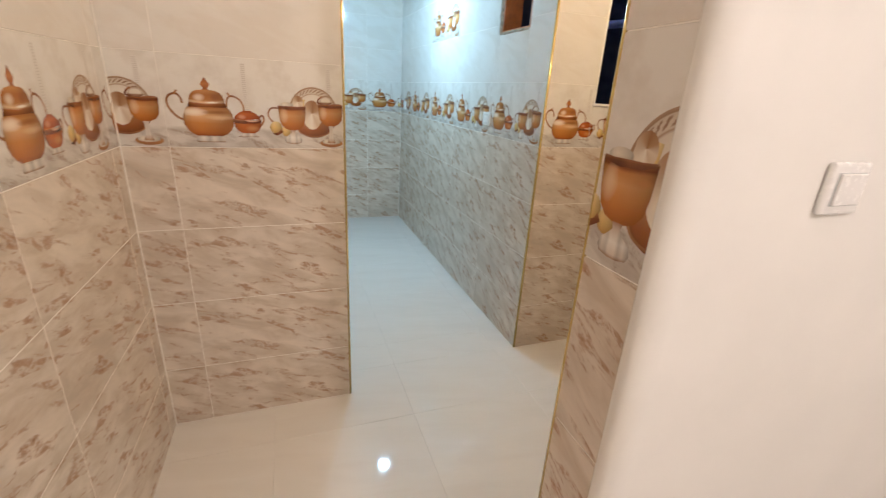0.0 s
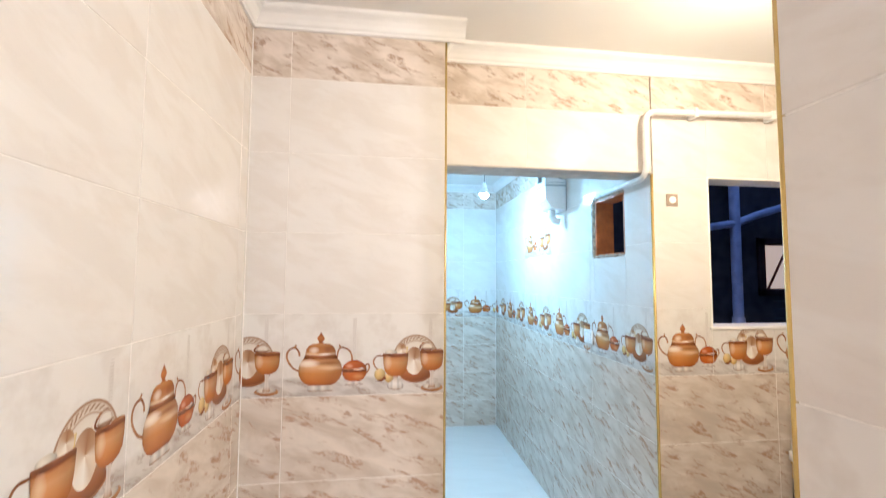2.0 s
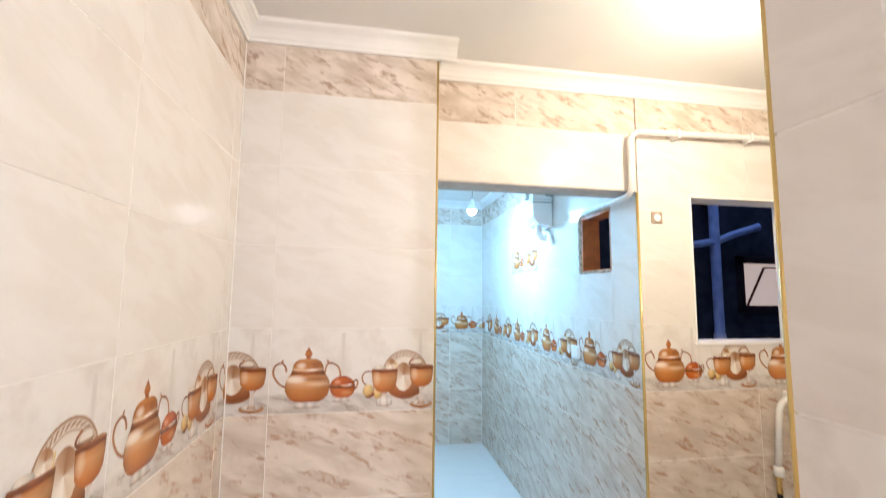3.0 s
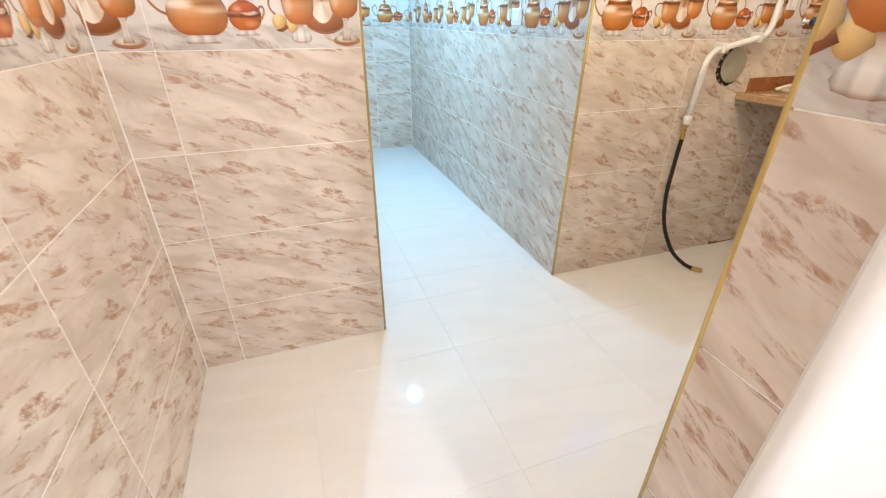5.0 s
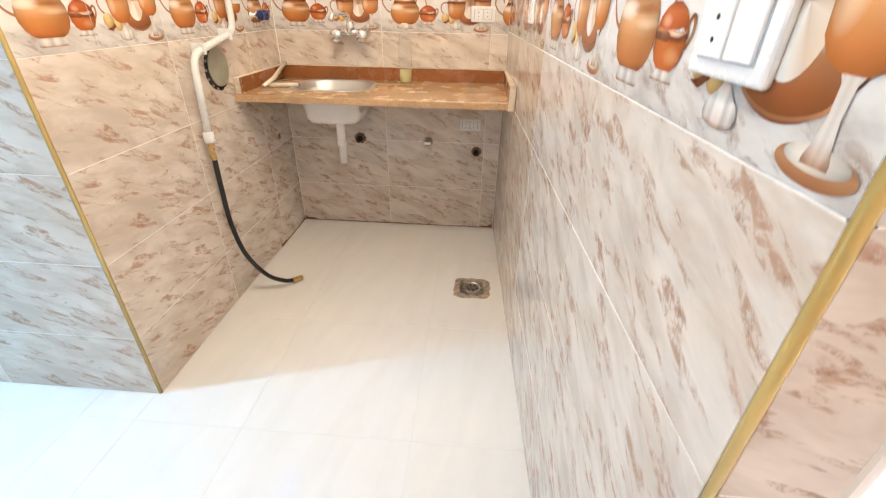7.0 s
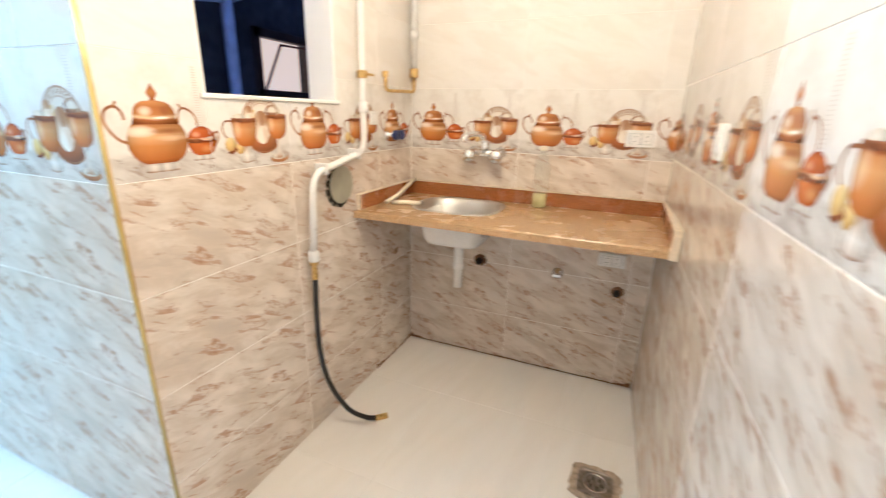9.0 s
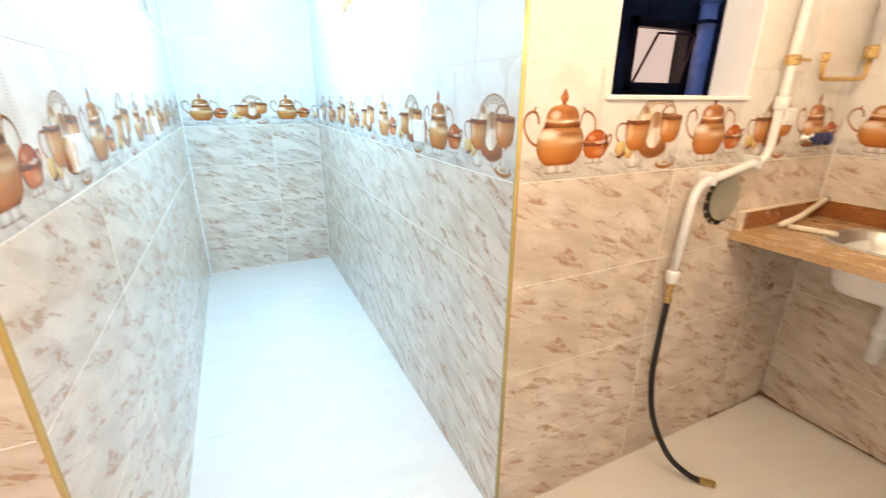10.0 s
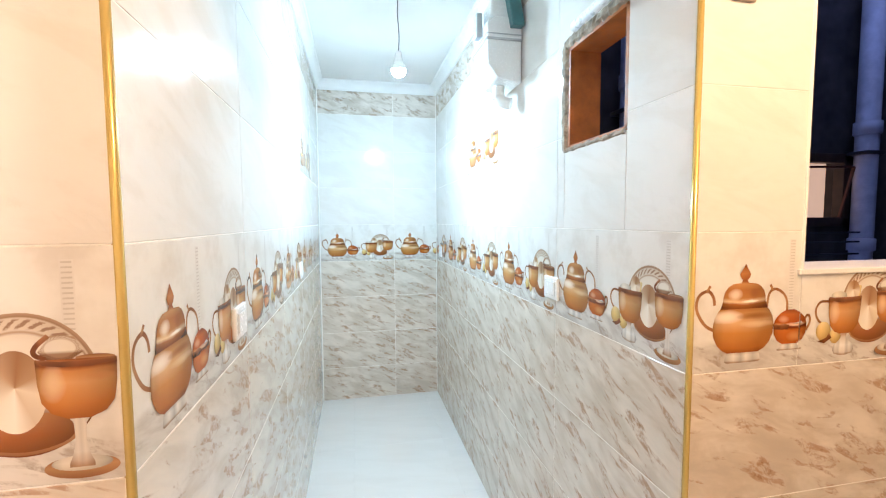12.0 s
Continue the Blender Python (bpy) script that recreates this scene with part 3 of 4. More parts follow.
def wall_frame(start, end):
    s, e = Vector((*start, 0)), Vector((*end, 0))
    u = (e - s).normalized()
    n = u.cross(Vector((0, 0, 1)))
    return Matrix((( u.x, 0, n.x, s.x), (u.y, 0, n.y, s.y), (0, 1, 0, 0), (0, 0, 0, 1))), (e - s).length


def tiled_wall(name, start, end, first, label, thick=0.10, holes=(), bottom=0.0, top=2.66, specials=(), cut=(0.0, 0.0), lip=(0.0, 0.0), rise=0.0):
    """A wall seen from its tiled side, from its left end to its right end. first: where a tile's left edge falls."""
    m, length = wall_frame(start, end)
    bm = bmesh.new()
    for u0, u1, v0, v1 in holed((-cut[0], length + cut[1], bottom - 0.02 if bottom == 0 else bottom, top), holes):
        box(bm, u0, u1, v0, v1, -thick, -0.0011)
    wall = part(name, bm, GROUT)
    wall.matrix_basis = m
    tagged(wall, label, "wall", kind="structure")
    for z0, z1, material in ROWS_FULL:
        z0, z1 = z0 + rise, z1 + rise
        k = math.floor((0 - first) / PITCH)
        while first + k * PITCH < length:
            left = first + k * PITCH
            k += 1
            u0, u1 = max(left, lip[0]), min(left + PITCH, length - lip[1])
            if u1 - u0 < 0.012:
                continue
            kind = material
            for su, sz in specials:
                if left <= su < left + PITCH and z0 <= sz < z1:
                    kind = DECOR
            for r in holed((u0, u1, max(z0, bottom, 0.0), z1), holes):
                if r[3] - r[2] < 0.012:
                    continue
                gap = 0.0014 if kind is STONE else 0.0009
                rect = (r[0] - left + gap, r[1] - left - gap, r[2] - z0 + gap, r[3] - z0 - gap)
                nm = {"S": "marble_tile", "B": "border_tile", "P": "pale_tile", "D": "decorated_tile"}["S" if kind is STONE else "B" if kind is BAND else "P" if kind is PALE else "D"]
                t = lay_tile(wall, nm, (left, z0, 0), rect, kind)
                if kind is DECOR:
                    for i, (pname, _, _) in enumerate(PRINTS):
                        me = print_mesh(i, rect)
                        if me:
                            p = new(pname, me)
                            p.parent = t
    return wall


def trim_strip(at, z0, z1, sx, sy, radius=0.0066):
    """A gold quarter-round on an outer corner; sx, sy: towards the wall's inside."""
    bm = bmesh.new()
    cx, cy = at[0] + sx * 0.0062, at[1] + sy * 0.0062
    lathe(bm, [(radius, z0), (radius, z1)], (cx, cy, 0), "z", 16)
    return tagged(part("trim", bm, GOLD, smooth=True), "gold plastic rounded trim on a tiled corner", "trim", kind="structure")


# ---- the large structure ----
floor = part("floor", box(boxed(-0.5, 3.4, -2.0, 2.45, -0.10, -0.0011), 0.4, 1.75, 2.45, 5.35, -0.10, -0.0011), FLOOR_GROUT)
tagged(floor, "polished cream porcelain tile floor", "floor", kind="structure")
ceiling = part("ceiling", box(boxed(-0.5, 3.4, -2.0, 2.42, ZC, ZC + 0.06), 0.4, 1.72, 2.42, 5.35, ZC, ZC + 0.06), CEILING)
tagged(ceiling, "plain white painted ceiling", "ceiling", kind="structure")

WIN = (1.850, 2.446, 1.383, 2.080)
CWIN = (2.532, 2.860, 1.728, 2.062)

tiled_wall("wall_west", (XA, -0.9), (XA, YN), 1.469 + 0.9, "marble and cream tiled wall with printed teapots", cut=(0, 0.1))
tiled_wall("wall_north", (XA, YN), (XL, YN), XL - PITCH - XA, "marble tiled wall beside the corridor opening", cut=(0, -0.012), lip=(0, 0.0075))
tiled_wall("wall_corridor_west", (XL, YN), (XL, YE), 0.0, "tiled corridor wall with a row of printed teapots", thick=0.12, specials=((3 * PITCH + 0.1, 1.9),), cut=(-0.012, 0.1), lip=(0.0075, 0))
tiled_wall("wall_corridor_end", (XL, YE), (XC, YE), 0.008, "tiled end wall of the narrow corridor", cut=(0.1, 0.1))
tiled_wall("wall_corridor_east", (XC, YE), (XC, YW), YE - 2.912 - 4 * PITCH, "tiled corridor wall with a small window opening", thick=0.105,
           holes=[(YE - CWIN[1], YE - CWIN[0], CWIN[2], CWIN[3])], specials=((YE - 3.7, 1.9),), cut=(0.1, -0.012), lip=(0, 0.0075))
tiled_wall("wall_window", (XC, YW), (XE, YW), 0.0, "tiled kitchen wall with a window opening", thick=0.12, holes=[(WIN[0] - XC, WIN[1] - XC, WIN[2], WIN[3])], cut=(-0.012, 0.1), lip=(0.0075, 0))
tiled_wall("wall_east", (XE, YW), (XE, 1.010), 0.0, "tiled kitchen wall behind the worktop", cut=(0.1, 0.1))
SJ, SE = Vector((XJ, YJ)), Vector((3.120, 1.010))
south = tiled_wall("wall_south", SE, SJ, (SE - SJ).length - 4 * PITCH, "tiled kitchen wall with switches", thick=0.06, cut=(0.1, -0.012), lip=(0, 0.0075), rise=0.013)
tiled_wall("wall_jamb", (XJ, YJ), (XJ, YP), -0.345, "narrow tiled wall end beside the doorway", thick=0.06, cut=(-0.012, -0.004), lip=(0.0075, 0), rise=0.013)
tiled_wall("wall_header", (XL, YW), (XC, YW), 0.975 - XL - PITCH, "tiled beam over the corridor opening", thick=0.15, bottom=2.094)
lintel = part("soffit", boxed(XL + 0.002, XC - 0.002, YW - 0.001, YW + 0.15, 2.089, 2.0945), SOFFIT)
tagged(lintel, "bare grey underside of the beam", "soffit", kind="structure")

bm = bmesh.new()
ring = [(3.4, 0.96), (XJ + 0.03, YP + 0.05), (XJ - 0.003, YP)]
ring += [(XJ - 0.003 + 0.035 * (1 - math.cos(radians(a))), YP - 0.004 - 0.026 * math.sin(radians(a))) for a in range(0, 91, 5)]
ring += [(3.4, YP - 0.030)]
lo, hi = [bm.verts.new((x, y, -0.02)) for x, y in ring], [bm.verts.new((x, y, 2.66)) for x, y in ring]
for i in range(len(ring)):
    j = (i + 1) % len(ring)
    bm.faces.new((lo[i], lo[j], hi[j], hi[i]))
bm.faces.new(lo), bm.faces.new(hi)
tagged(part("wall_plaster", bm, PLASTER), "plain white plastered wall beside the doorway", "wall", kind="structure")
for nm, b in (("wall_room_back", (-0.3, 3.4, -2.0, -1.85)), ("wall_room_east", (3.3, 3.4, -2.0, 0.79)), ("wall_room_west", (-0.3, XA, -2.0, -0.9))):
    tagged(part(nm, boxed(*b, -0.02, 2.66), PLASTER), "plain white plastered wall", "wall", kind="structure")

for at, sx, sy in (((XL, YN), -1, 1), ((XC, YW), 1, 1), ((XJ, YJ), 1, -1)):
    trim_strip(at, 0.0, ZT if at[0] != XC else 2.088, sx, sy)


def cornice(start, end, a=0.0, b=0.0):
    """A stepped gypsum moulding under the ceiling along a wall."""
    m, length = wall_frame(start, end)
    prof = [(-0.004, ZT - 0.004), (0.010, ZT - 0.004), (0.011, ZT + 0.007), (0.016, ZT + 0.013), (0.022, ZT + 0.028), (0.032, ZT + 0.044), (0.044, ZT + 0.054), (0.050, ZT + 0.056), (0.054, ZT + 0.062), (0.054, ZC + 0.003), (-0.004, ZC + 0.003)]
    bm = bmesh.new()
    ends = [[bm.verts.new((u, z, w)) for w, z in prof] for u in (a, length + b)]
    k = len(prof)
    for i in range(k):
        j = (i + 1) % k
        bm.faces.new((ends[0][i], ends[0][j], ends[1][j], ends[1][i]))
    bm.faces.new(ends[0]), bm.faces.new(ends[1])
    ob = part("cornice", bm, CORNICE)
    ob.matrix_basis = m
    return tagged(ob, "white gypsum cornice under the ceiling", "cornice", kind="structure")


cornice((XA, -0.9), (XA, YN))
cornice((XA, YN), (XL, YN), 0, 0.07)
cornice((XL, YN - 0.004), (XL, YE))
cornice((XL, YW), (XC, YW))
cornice((XC, YW), (XE, YW))
cornice((XE, YW), (XE, 1.010))
cornice(SE, SJ)
cornice((XL, YE), (XC, YE))
cornice((XC, YE), (XC, YW + 0.15))

for x, y, dx, dy in ((XA, YN, 1, -1), (XE, YW, -1, -1), (XL, YE, 1, -1), (XC, YE, -1, -1)):
    bm = boxed(min(x, x + 0.004 * dx), max(x, x + 0.004 * dx), min(y, y + 0.004 * dy), max(y, y + 0.004 * dy), 0.002, ZT - 0.005, bevel=0.0012, segments=1)
    tagged(part("trim", bm, GROUT), "cream grout line in a tiled corner", "grout", kind="structure")

# ---- window openings and the shaft outside ----
x0, x1, z0, z1 = WIN
win = thing("window_1", (x0, YW, z0), "open window hole with white plastered sides", "window", kind="structure")
for nm, b in (("reveal", (-0.004, 0.006, -0.002, 0.125, 0, z1 - z0)), ("reveal", (x1 - x0 - 0.006, x1 - x0 + 0.004, -0.002, 0.125, 0, z1 - z0)),
              ("reveal", (-0.004, x1 - x0 + 0.004, -0.002, 0.125, z1 - z0 - 0.006, z1 - z0 + 0.004)), ("sill", (-0.012, x1 - x0 + 0.02, -0.008, 0.128, -0.008, 0.005))):
    part(nm, boxed(*b, bevel=0.002, segments=1), PLASTER, win)
y0, y1, z0, z1 = CWIN
cw = thing("window_2", (XC, y0, z0), "small window hole lined with reddish brown wood", "window", kind="structure")
part("board", boxed(0.004, 0.112, y1 - y0 - 0.022, y1 - y0 + 0.001, 0, z1 - z0), WOOD, cw)
part("board", boxed(0.004, 0.112, -0.001, 0.018, 0, z1 - z0), WOOD, cw)
part("board", boxed(0.004, 0.112, 0, y1 - y0, z1 - z0 - 0.02, z1 - z0 + 0.001), WOOD, cw)
part("board", boxed(0.004, 0.112, 0, y1 - y0, -0.001, 0.012), WOOD, cw)


def rough_edge(length, width):
    bm = bmesh.new()
    n = max(6, int(length / 0.012))
    rows = []
    for i in range(n + 1):
        t = i / n * length
        rows.append([bm.verts.new((t, -width / 2 + random.uniform(-0.006, 0.004), -0.004)), bm.verts.new((t, -width / 4, random.uniform(0.001, 0.006))),
                     bm.verts.new((t, width / 4, random.uniform(0.001, 0.006))), bm.verts.new((t, width / 2 + random.uniform(-0.004, 0.006), -0.004))])
    for a, b in zip(rows, rows[1:]):
        for i in range(3):
            bm.faces.new((a[i], b[i], b[i + 1], a[i + 1]))
    return bm


for nm, m, ln in (("mortar_edge", pose(0.0, y1 - y0 + 0.008, 0, 90, 0, -90) @ pose(0, 0, 0, 0, 0, 90), z1 - z0), ("mortar_edge", pose(0, y1 - y0 + 0.01, z1 - z0 + 0.008, 90, 0, -90), y1 - y0 + 0.01),
                  ("mortar_edge", pose(0, y1 - y0 + 0.004, -0.002, 90, 0, -90), y1 - y0)):
    e = part(nm, rough_edge(ln, 0.036 if m.translation.z >= 0 else 0.014), MORTAR, cw, "rough broken mortar edge")
    e.matrix_basis = m

OW = (3.97, 4.62, 1.49, 1.95)
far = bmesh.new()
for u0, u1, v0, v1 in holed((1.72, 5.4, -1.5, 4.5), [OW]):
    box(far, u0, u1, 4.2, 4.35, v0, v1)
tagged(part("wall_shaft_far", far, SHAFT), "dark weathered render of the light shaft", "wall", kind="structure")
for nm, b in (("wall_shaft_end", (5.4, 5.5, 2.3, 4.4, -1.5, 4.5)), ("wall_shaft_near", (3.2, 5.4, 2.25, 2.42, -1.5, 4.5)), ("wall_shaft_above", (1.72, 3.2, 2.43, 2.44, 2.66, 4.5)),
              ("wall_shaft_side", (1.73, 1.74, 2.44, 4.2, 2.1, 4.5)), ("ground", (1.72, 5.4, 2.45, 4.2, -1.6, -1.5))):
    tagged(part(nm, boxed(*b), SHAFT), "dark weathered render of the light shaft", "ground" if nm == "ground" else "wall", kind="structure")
ow = thing("window_3", (OW[0], 4.2, OW[2]), "lit window with a dark wooden frame across the shaft", "window", kind="structure")
w, h = OW[1] - OW[0], OW[3] - OW[2]
for b in ((-0.05, 0.02, -0.03, 0.05, -0.05, h + 0.05), (w - 0.02, w + 0.05, -0.03, 0.05, -0.05, h + 0.05), (-0.05, w + 0.05, -0.03, 0.05, h - 0.02, h + 0.05), (-0.05, w + 0.05, -0.03, 0.05, -0.05, 0.02)):
    part("window_frame", boxed(*b, bevel=0.004, segments=1), DARKWOOD, ow)
# Added emissive sheet that stands for the lit interior behind this window.
n = Net("lit room glow")
n.b.inputs["Emission Color"].default_value = (1.0, 0.68, 0.43, 1)
n.b.inputs["Emission Strength"].default_value = 0.75
part("curtain", boxed(0, w, 0.12, 0.125, 0, h), n.done((0.8, 0.7, 0.55), 0.8), ow, "glowing cream panel in place of the lit room")
part("lining", boxed(-0.045, 0.0, 0.05, 0.13, 0, h), WOOD, ow, "brown jamb lining lit from inside")
sash = part("sash", boxed(0.10, 0.114, -0.012, 0.0, 0.0, 0.016), RED_SASH, ow, "thin reddish brown sash tilted open")
for a, b in (((0.03, -0.02, 0.0), (0.17, -0.10, h - 0.07)), ((0.17, -0.10, h - 0.07), (w - 0.03, -0.10, h - 0.06)), ((w - 0.03, -0.10, h - 0.06), (w - 0.04, -0.02, 0.0))):
    part("sash_bar", tube(bmesh.new(), [a, b], 0.011, 4), RED_SASH, sash)
for z in (-0.10, -0.17, -0.26):
    part("rail", boxed(-0.04, w - 0.02, -0.16, -0.145, z, z + 0.012, bevel=0.002, segments=1), IRON, ow)
for at, r, joints, label in (((3.61, 4.10), 0.044, (1.2, 2.7), "grey blue drain pipe beside the far window"), ((4.70, 4.10), 0.070, (1.3, 2.18), "wide grey blue drain pipe in the shaft"), ((2.66, 4.10), 0.050, (2.4,), "grey drain pipe behind the small window")):
    dp = thing("drain_pipe", (at[0], at[1], 0), label, "pipe", "shaft pipes")
    part("pipe", lathe(bmesh.new(), [(r, -1.5), (r, 4.4)]), OLDPIPE, dp, smooth=True)
    for z in joints:
        part("socket", lathe(bmesh.new(), [(r, z - 0.05), (r * 1.2, z - 0.045), (r * 1.2, z + 0.045), (r, z + 0.05)]), OLDPIPE, dp, smooth=True)
        part("clamp", boxed(-r * 1.35, r * 1.35, -r * 1.1, 0.10, z - 0.20, z - 0.175, bevel=0.004, segments=1), IRON, dp, "dark iron clamp")
    if r == 0.044:
        for p in ([(0, 0, 2.12), (-0.16, -0.02, 2.10), (-0.62, -0.04, 2.02)], [(0, 0, 2.12), (0.20, -0.02, 2.20), (0.46, -0.04, 2.28)]):
            part("branch", tube(bmesh.new(), curved(p), 0.034), OLDPIPE, dp, smooth=True)


# ---- lamps ----
def bulb(at, colour, power, label, start=40):
    """A bare bulb on a wire; start: the angle from straight up at which its glowing glass begins, above it an opaque collar."""
    x, y, z = at
    r = 0.036
    b = thing("bulb_pendant", (x, y, z), label, "light bulb")
    top = ZC - z
    part("wire", tube(bmesh.new(), curved([(0, 0, 0.085), (0.004, 0.003, top * 0.45), (-0.003, 0.002, top * 0.75), (0, 0, top)]), 0.0022, 6), IRON, b, "thin bare hanging wire")
    s, c = r * math.sin(radians(start)), r * math.cos(radians(start))
    part("holder", lathe(bmesh.new(), [(0.010, 0.088), (0.017, 0.080), (0.019, 0.055), (s * 0.95 + 0.002, c + 0.006), (s + 0.003, c - 0.001)], n=24), WHITE_PLASTIC, b, smooth=True)
    prof = [(s * 0.6, c - 0.001)] + [(r * math.sin(radians(a)), r * math.cos(radians(a))) for a in range(start, 180, 10)] + [(0.001, -r)]
    part("glass_bulb", lathe(bmesh.new(), prof, n=24), glowing("bulb glow", colour, power, r), b, "bare glowing bulb", smooth=True)
    return b


bulb(WARM_BULB, WARM, WARM_POWER, "bare warm bulb hanging from the kitchen ceiling")
bulb(COOL_BULB, COOL, COOL_POWER, "bare cool white bulb hanging in the corridor", 95)
bulb(ROOM_BULB, ROOM, ROOM_POWER, "bare bulb hanging in the room behind the doorway")


# ---- wall plates ----
def wall_plate(at, facing, label, category, wide=0.086, tall=0.086, sockets=0, switches=1, group="wall plates"):
    """A white plate on a wall; facing: the wall's outward direction in degrees (0: +x)."""
    ob = thing("wall_switch" if category == "switch" else "wall_socket", pose(*at, 0, 0, facing + 90), label, category, group)
    bm = boxed(-wide / 2, wide / 2, -0.011, 0, -tall / 2, tall / 2, bevel=0.005, segments=3)
    part("plate", bm, WHITE_PLASTIC, ob)
    n = max(1, switches + sockets)
    step = wide * 0.72 / n
    for i in range(n):
        c = -wide * 0.36 + step * (i + 0.5)
        rocker = part("rocker" if i >= sockets else "insert", boxed(c - step * 0.46, c + step * 0.46, -0.0145, -0.009, -tall * 0.3, tall * 0.3, bevel=0.0016), WHITE_PLASTIC, ob)
        if i < sockets:
            for dz in (-0.010, 0.010):
                part("socket_hole", lathe(bmesh.new(), [(0.0026, -0.0150), (0.0026, -0.0140)], (c, 0, dz), "y", 10), IRON, rocker)
    part("seam", boxed(-wide * 0.37, wide * 0.37, -0.0114, -0.0108, -tall * 0.315, tall * 0.315), GREY_PLASTIC, ob)
    return ob


def on_south(x, out=0.0):
    return (x, YJ + (x - XJ) * (SE.y - SJ.y) / (SE.x - SJ.x) + out)


wall_plate((XC, 2.935, 1.26), 180, "white switch plate on the corridor tiles", "switch", wide=0.104, tall=0.08, switches=1)
wall_plate((XC, 4.94, 1.25), 180, "small white socket plate near the corridor end", "socket", sockets=1, switches=0)
wall_plate((XL, 2.655, 1.256), 0, "white switch plate over a printed cup", "switch", wide=0.1, tall=0.08, switches=1)
wall_plate((XL, 3.86, 1.245), 0, "white switch plate far along the corridor", "switch")
wall_plate((XE, 1.152, 1.263), 180, "white socket plate above the worktop", "socket", wide=0.128, tall=0.075, sockets=2, switches=0)
wall_plate((XE, 1.194, 0.682), 180, "white socket plate below the worktop", "socket", wide=0.128, tall=0.07, sockets=2, switches=0)
wall_plate((*on_south(0.982), 1.288), 93, "white plate with a socket and a wide switch", "switch", wide=0.132, tall=0.088, sockets=1, switches=1)
wall_plate((*on_south(2.30), 1.296), 93, "white socket plate on the kitchen side wall", "socket", wide=0.086, tall=0.095, sockets=1, switches=0)
wall_plate((1.050, YP - 0.030, 1.312), -90, "white switch on a white plastered wall", "switch", wide=0.076, tall=0.068, switches=1)

jb = thing("junction_cover", (1.666, YW, 1.968), "small square beige junction cover on the tiles", "junction box")
part("rim", boxed(-0.029, 0.029, -0.006, 0, -0.028, 0.028, bevel=0.003), JUNCTION, jb)
part("cap", lathe(bmesh.new(), [(0.017, -0.009), (0.017, -0.004)], (0, 0, 0), "y", 18), WHITE_PLASTIC, jb)


# ---- the kitchen corner ----
TOP = 0.922


def ellipse_loop(cx, cy, rx, ry, power, angles):
    out = []
    for a in angles:
        c, s = math.cos(a), math.sin(a)
        k = (abs(c / rx) ** power + abs(s / ry) ** power) ** (-1 / power)
        out.append((cx + k * c, cy + k * s))
    return out


def box_loop(cx, cy, x0, x1, y0, y1, angles):
    out = []
    for a in angles:
        c, s = math.cos(a), math.sin(a)
        k = min(((x1 if c > 0 else x0) - cx) / c if abs(c) > 1e-9 else 1e9, ((y1 if s > 0 else y0) - cy) / s if abs(s) > 1e-9 else 1e9)
        out.append((cx + k * c, cy + k * s))
    return out


def stacked(bm, loops, closed=False):
    """Quads between loops of points; the loops in order along the skin."""
    rings = [[bm.verts.new(p) for p in loop] for loop in loops]
    pairs = list(zip(rings, rings[1:])) + ([(rings[-1], rings[0])] if closed else [])
    for a, b in pairs:
        for i in range(len(a)):
            j = (i + 1) % len(a)
            bm.faces.new((a[i], a[j], b[j], b[i]))
    return rings


SX, SY = 2.868, 1.918
WX0, WX1, WY0, WY1 = 2.535, XE - 0.001, 0.992, YW - 0.001
corner_angles = [math.atan2(y - SY, x - SX) for x in (WX0, WX1) for y in (WY0, WY1)]
angles = sorted([2 * math.pi * i / 60 - math.pi for i in range(60)] + corner_angles)
worktop = thing("worktop", (0, 0, 0), "brown speckled granite worktop with a low upstand", "worktop")
bm = bmesh.new()
outer, inner = box_loop(SX, SY, WX0, WX1, WY0, WY1, angles), ellipse_loop(SX, SY, 0.172, 0.198, 3.2, angles)
inset = box_loop(SX, SY, WX0 + 0.004, WX1 - 0.001, WY0 + 0.001, WY1 - 0.001, angles)
stacked(bm, [[(x, y, TOP) for x, y in inner], [(x, y, TOP) for x, y in inset], [(x, y, TOP - 0.005) for x, y in outer], [(x, y, TOP - 0.032) for x, y in outer], [(x, y, TOP - 0.032) for x, y in inner]], True)
part("slab", bm, GRANITE_LIT, worktop)
UP = 0.068
part("upstand", boxed(XE - 0.022, XE - 0.0005, WY0 + 0.02, WY1, TOP, TOP + UP, bevel=0.0015, segments=1), GRANITE_EDGE, worktop, "reddish brown upstand")
part("upstand", boxed(WX0 + 0.03, XE - 0.022, WY1 - 0.021, WY1, TOP, TOP + UP, bevel=0.0015, segments=1), GRANITE_EDGE, worktop, "reddish brown upstand")
part("upstand", boxed(WX0 + 0.01, XE - 0.022, WY0, WY0 + 0.026, TOP, TOP + UP, bevel=0.0015, segments=1), GRANITE_EDGE, worktop, "reddish brown upstand")
part("cut_edge", boxed(WX0 - 0.003, WX0 + 0.010, WY0 - 0.002, WY0 + 0.028, TOP - 0.036, TOP + UP + 0.006, bevel=0.003), CUTEDGE, worktop, "pale uneven cut edge")
part("cut_edge", boxed(WX0 + 0.02, WX0 + 0.032, WY1 - 0.024, WY1, TOP - 0.002, TOP + UP + 0.003, bevel=0.003), CUTEDGE, worktop, "pale uneven cut edge")
for b in ((XE - 0.024, XE, WY0 + 0.02, WY1), (WX0 + 0.03, XE - 0.024, WY1 - 0.023, WY1), (WX0 + 0.01, XE - 0.024, WY0, WY0 + 0.028)):
    part("mortar_line", boxed(*b, TOP + UP, TOP + UP + 0.004, bevel=0.001, segments=1), CUTEDGE, worktop, "pale filler along the top")

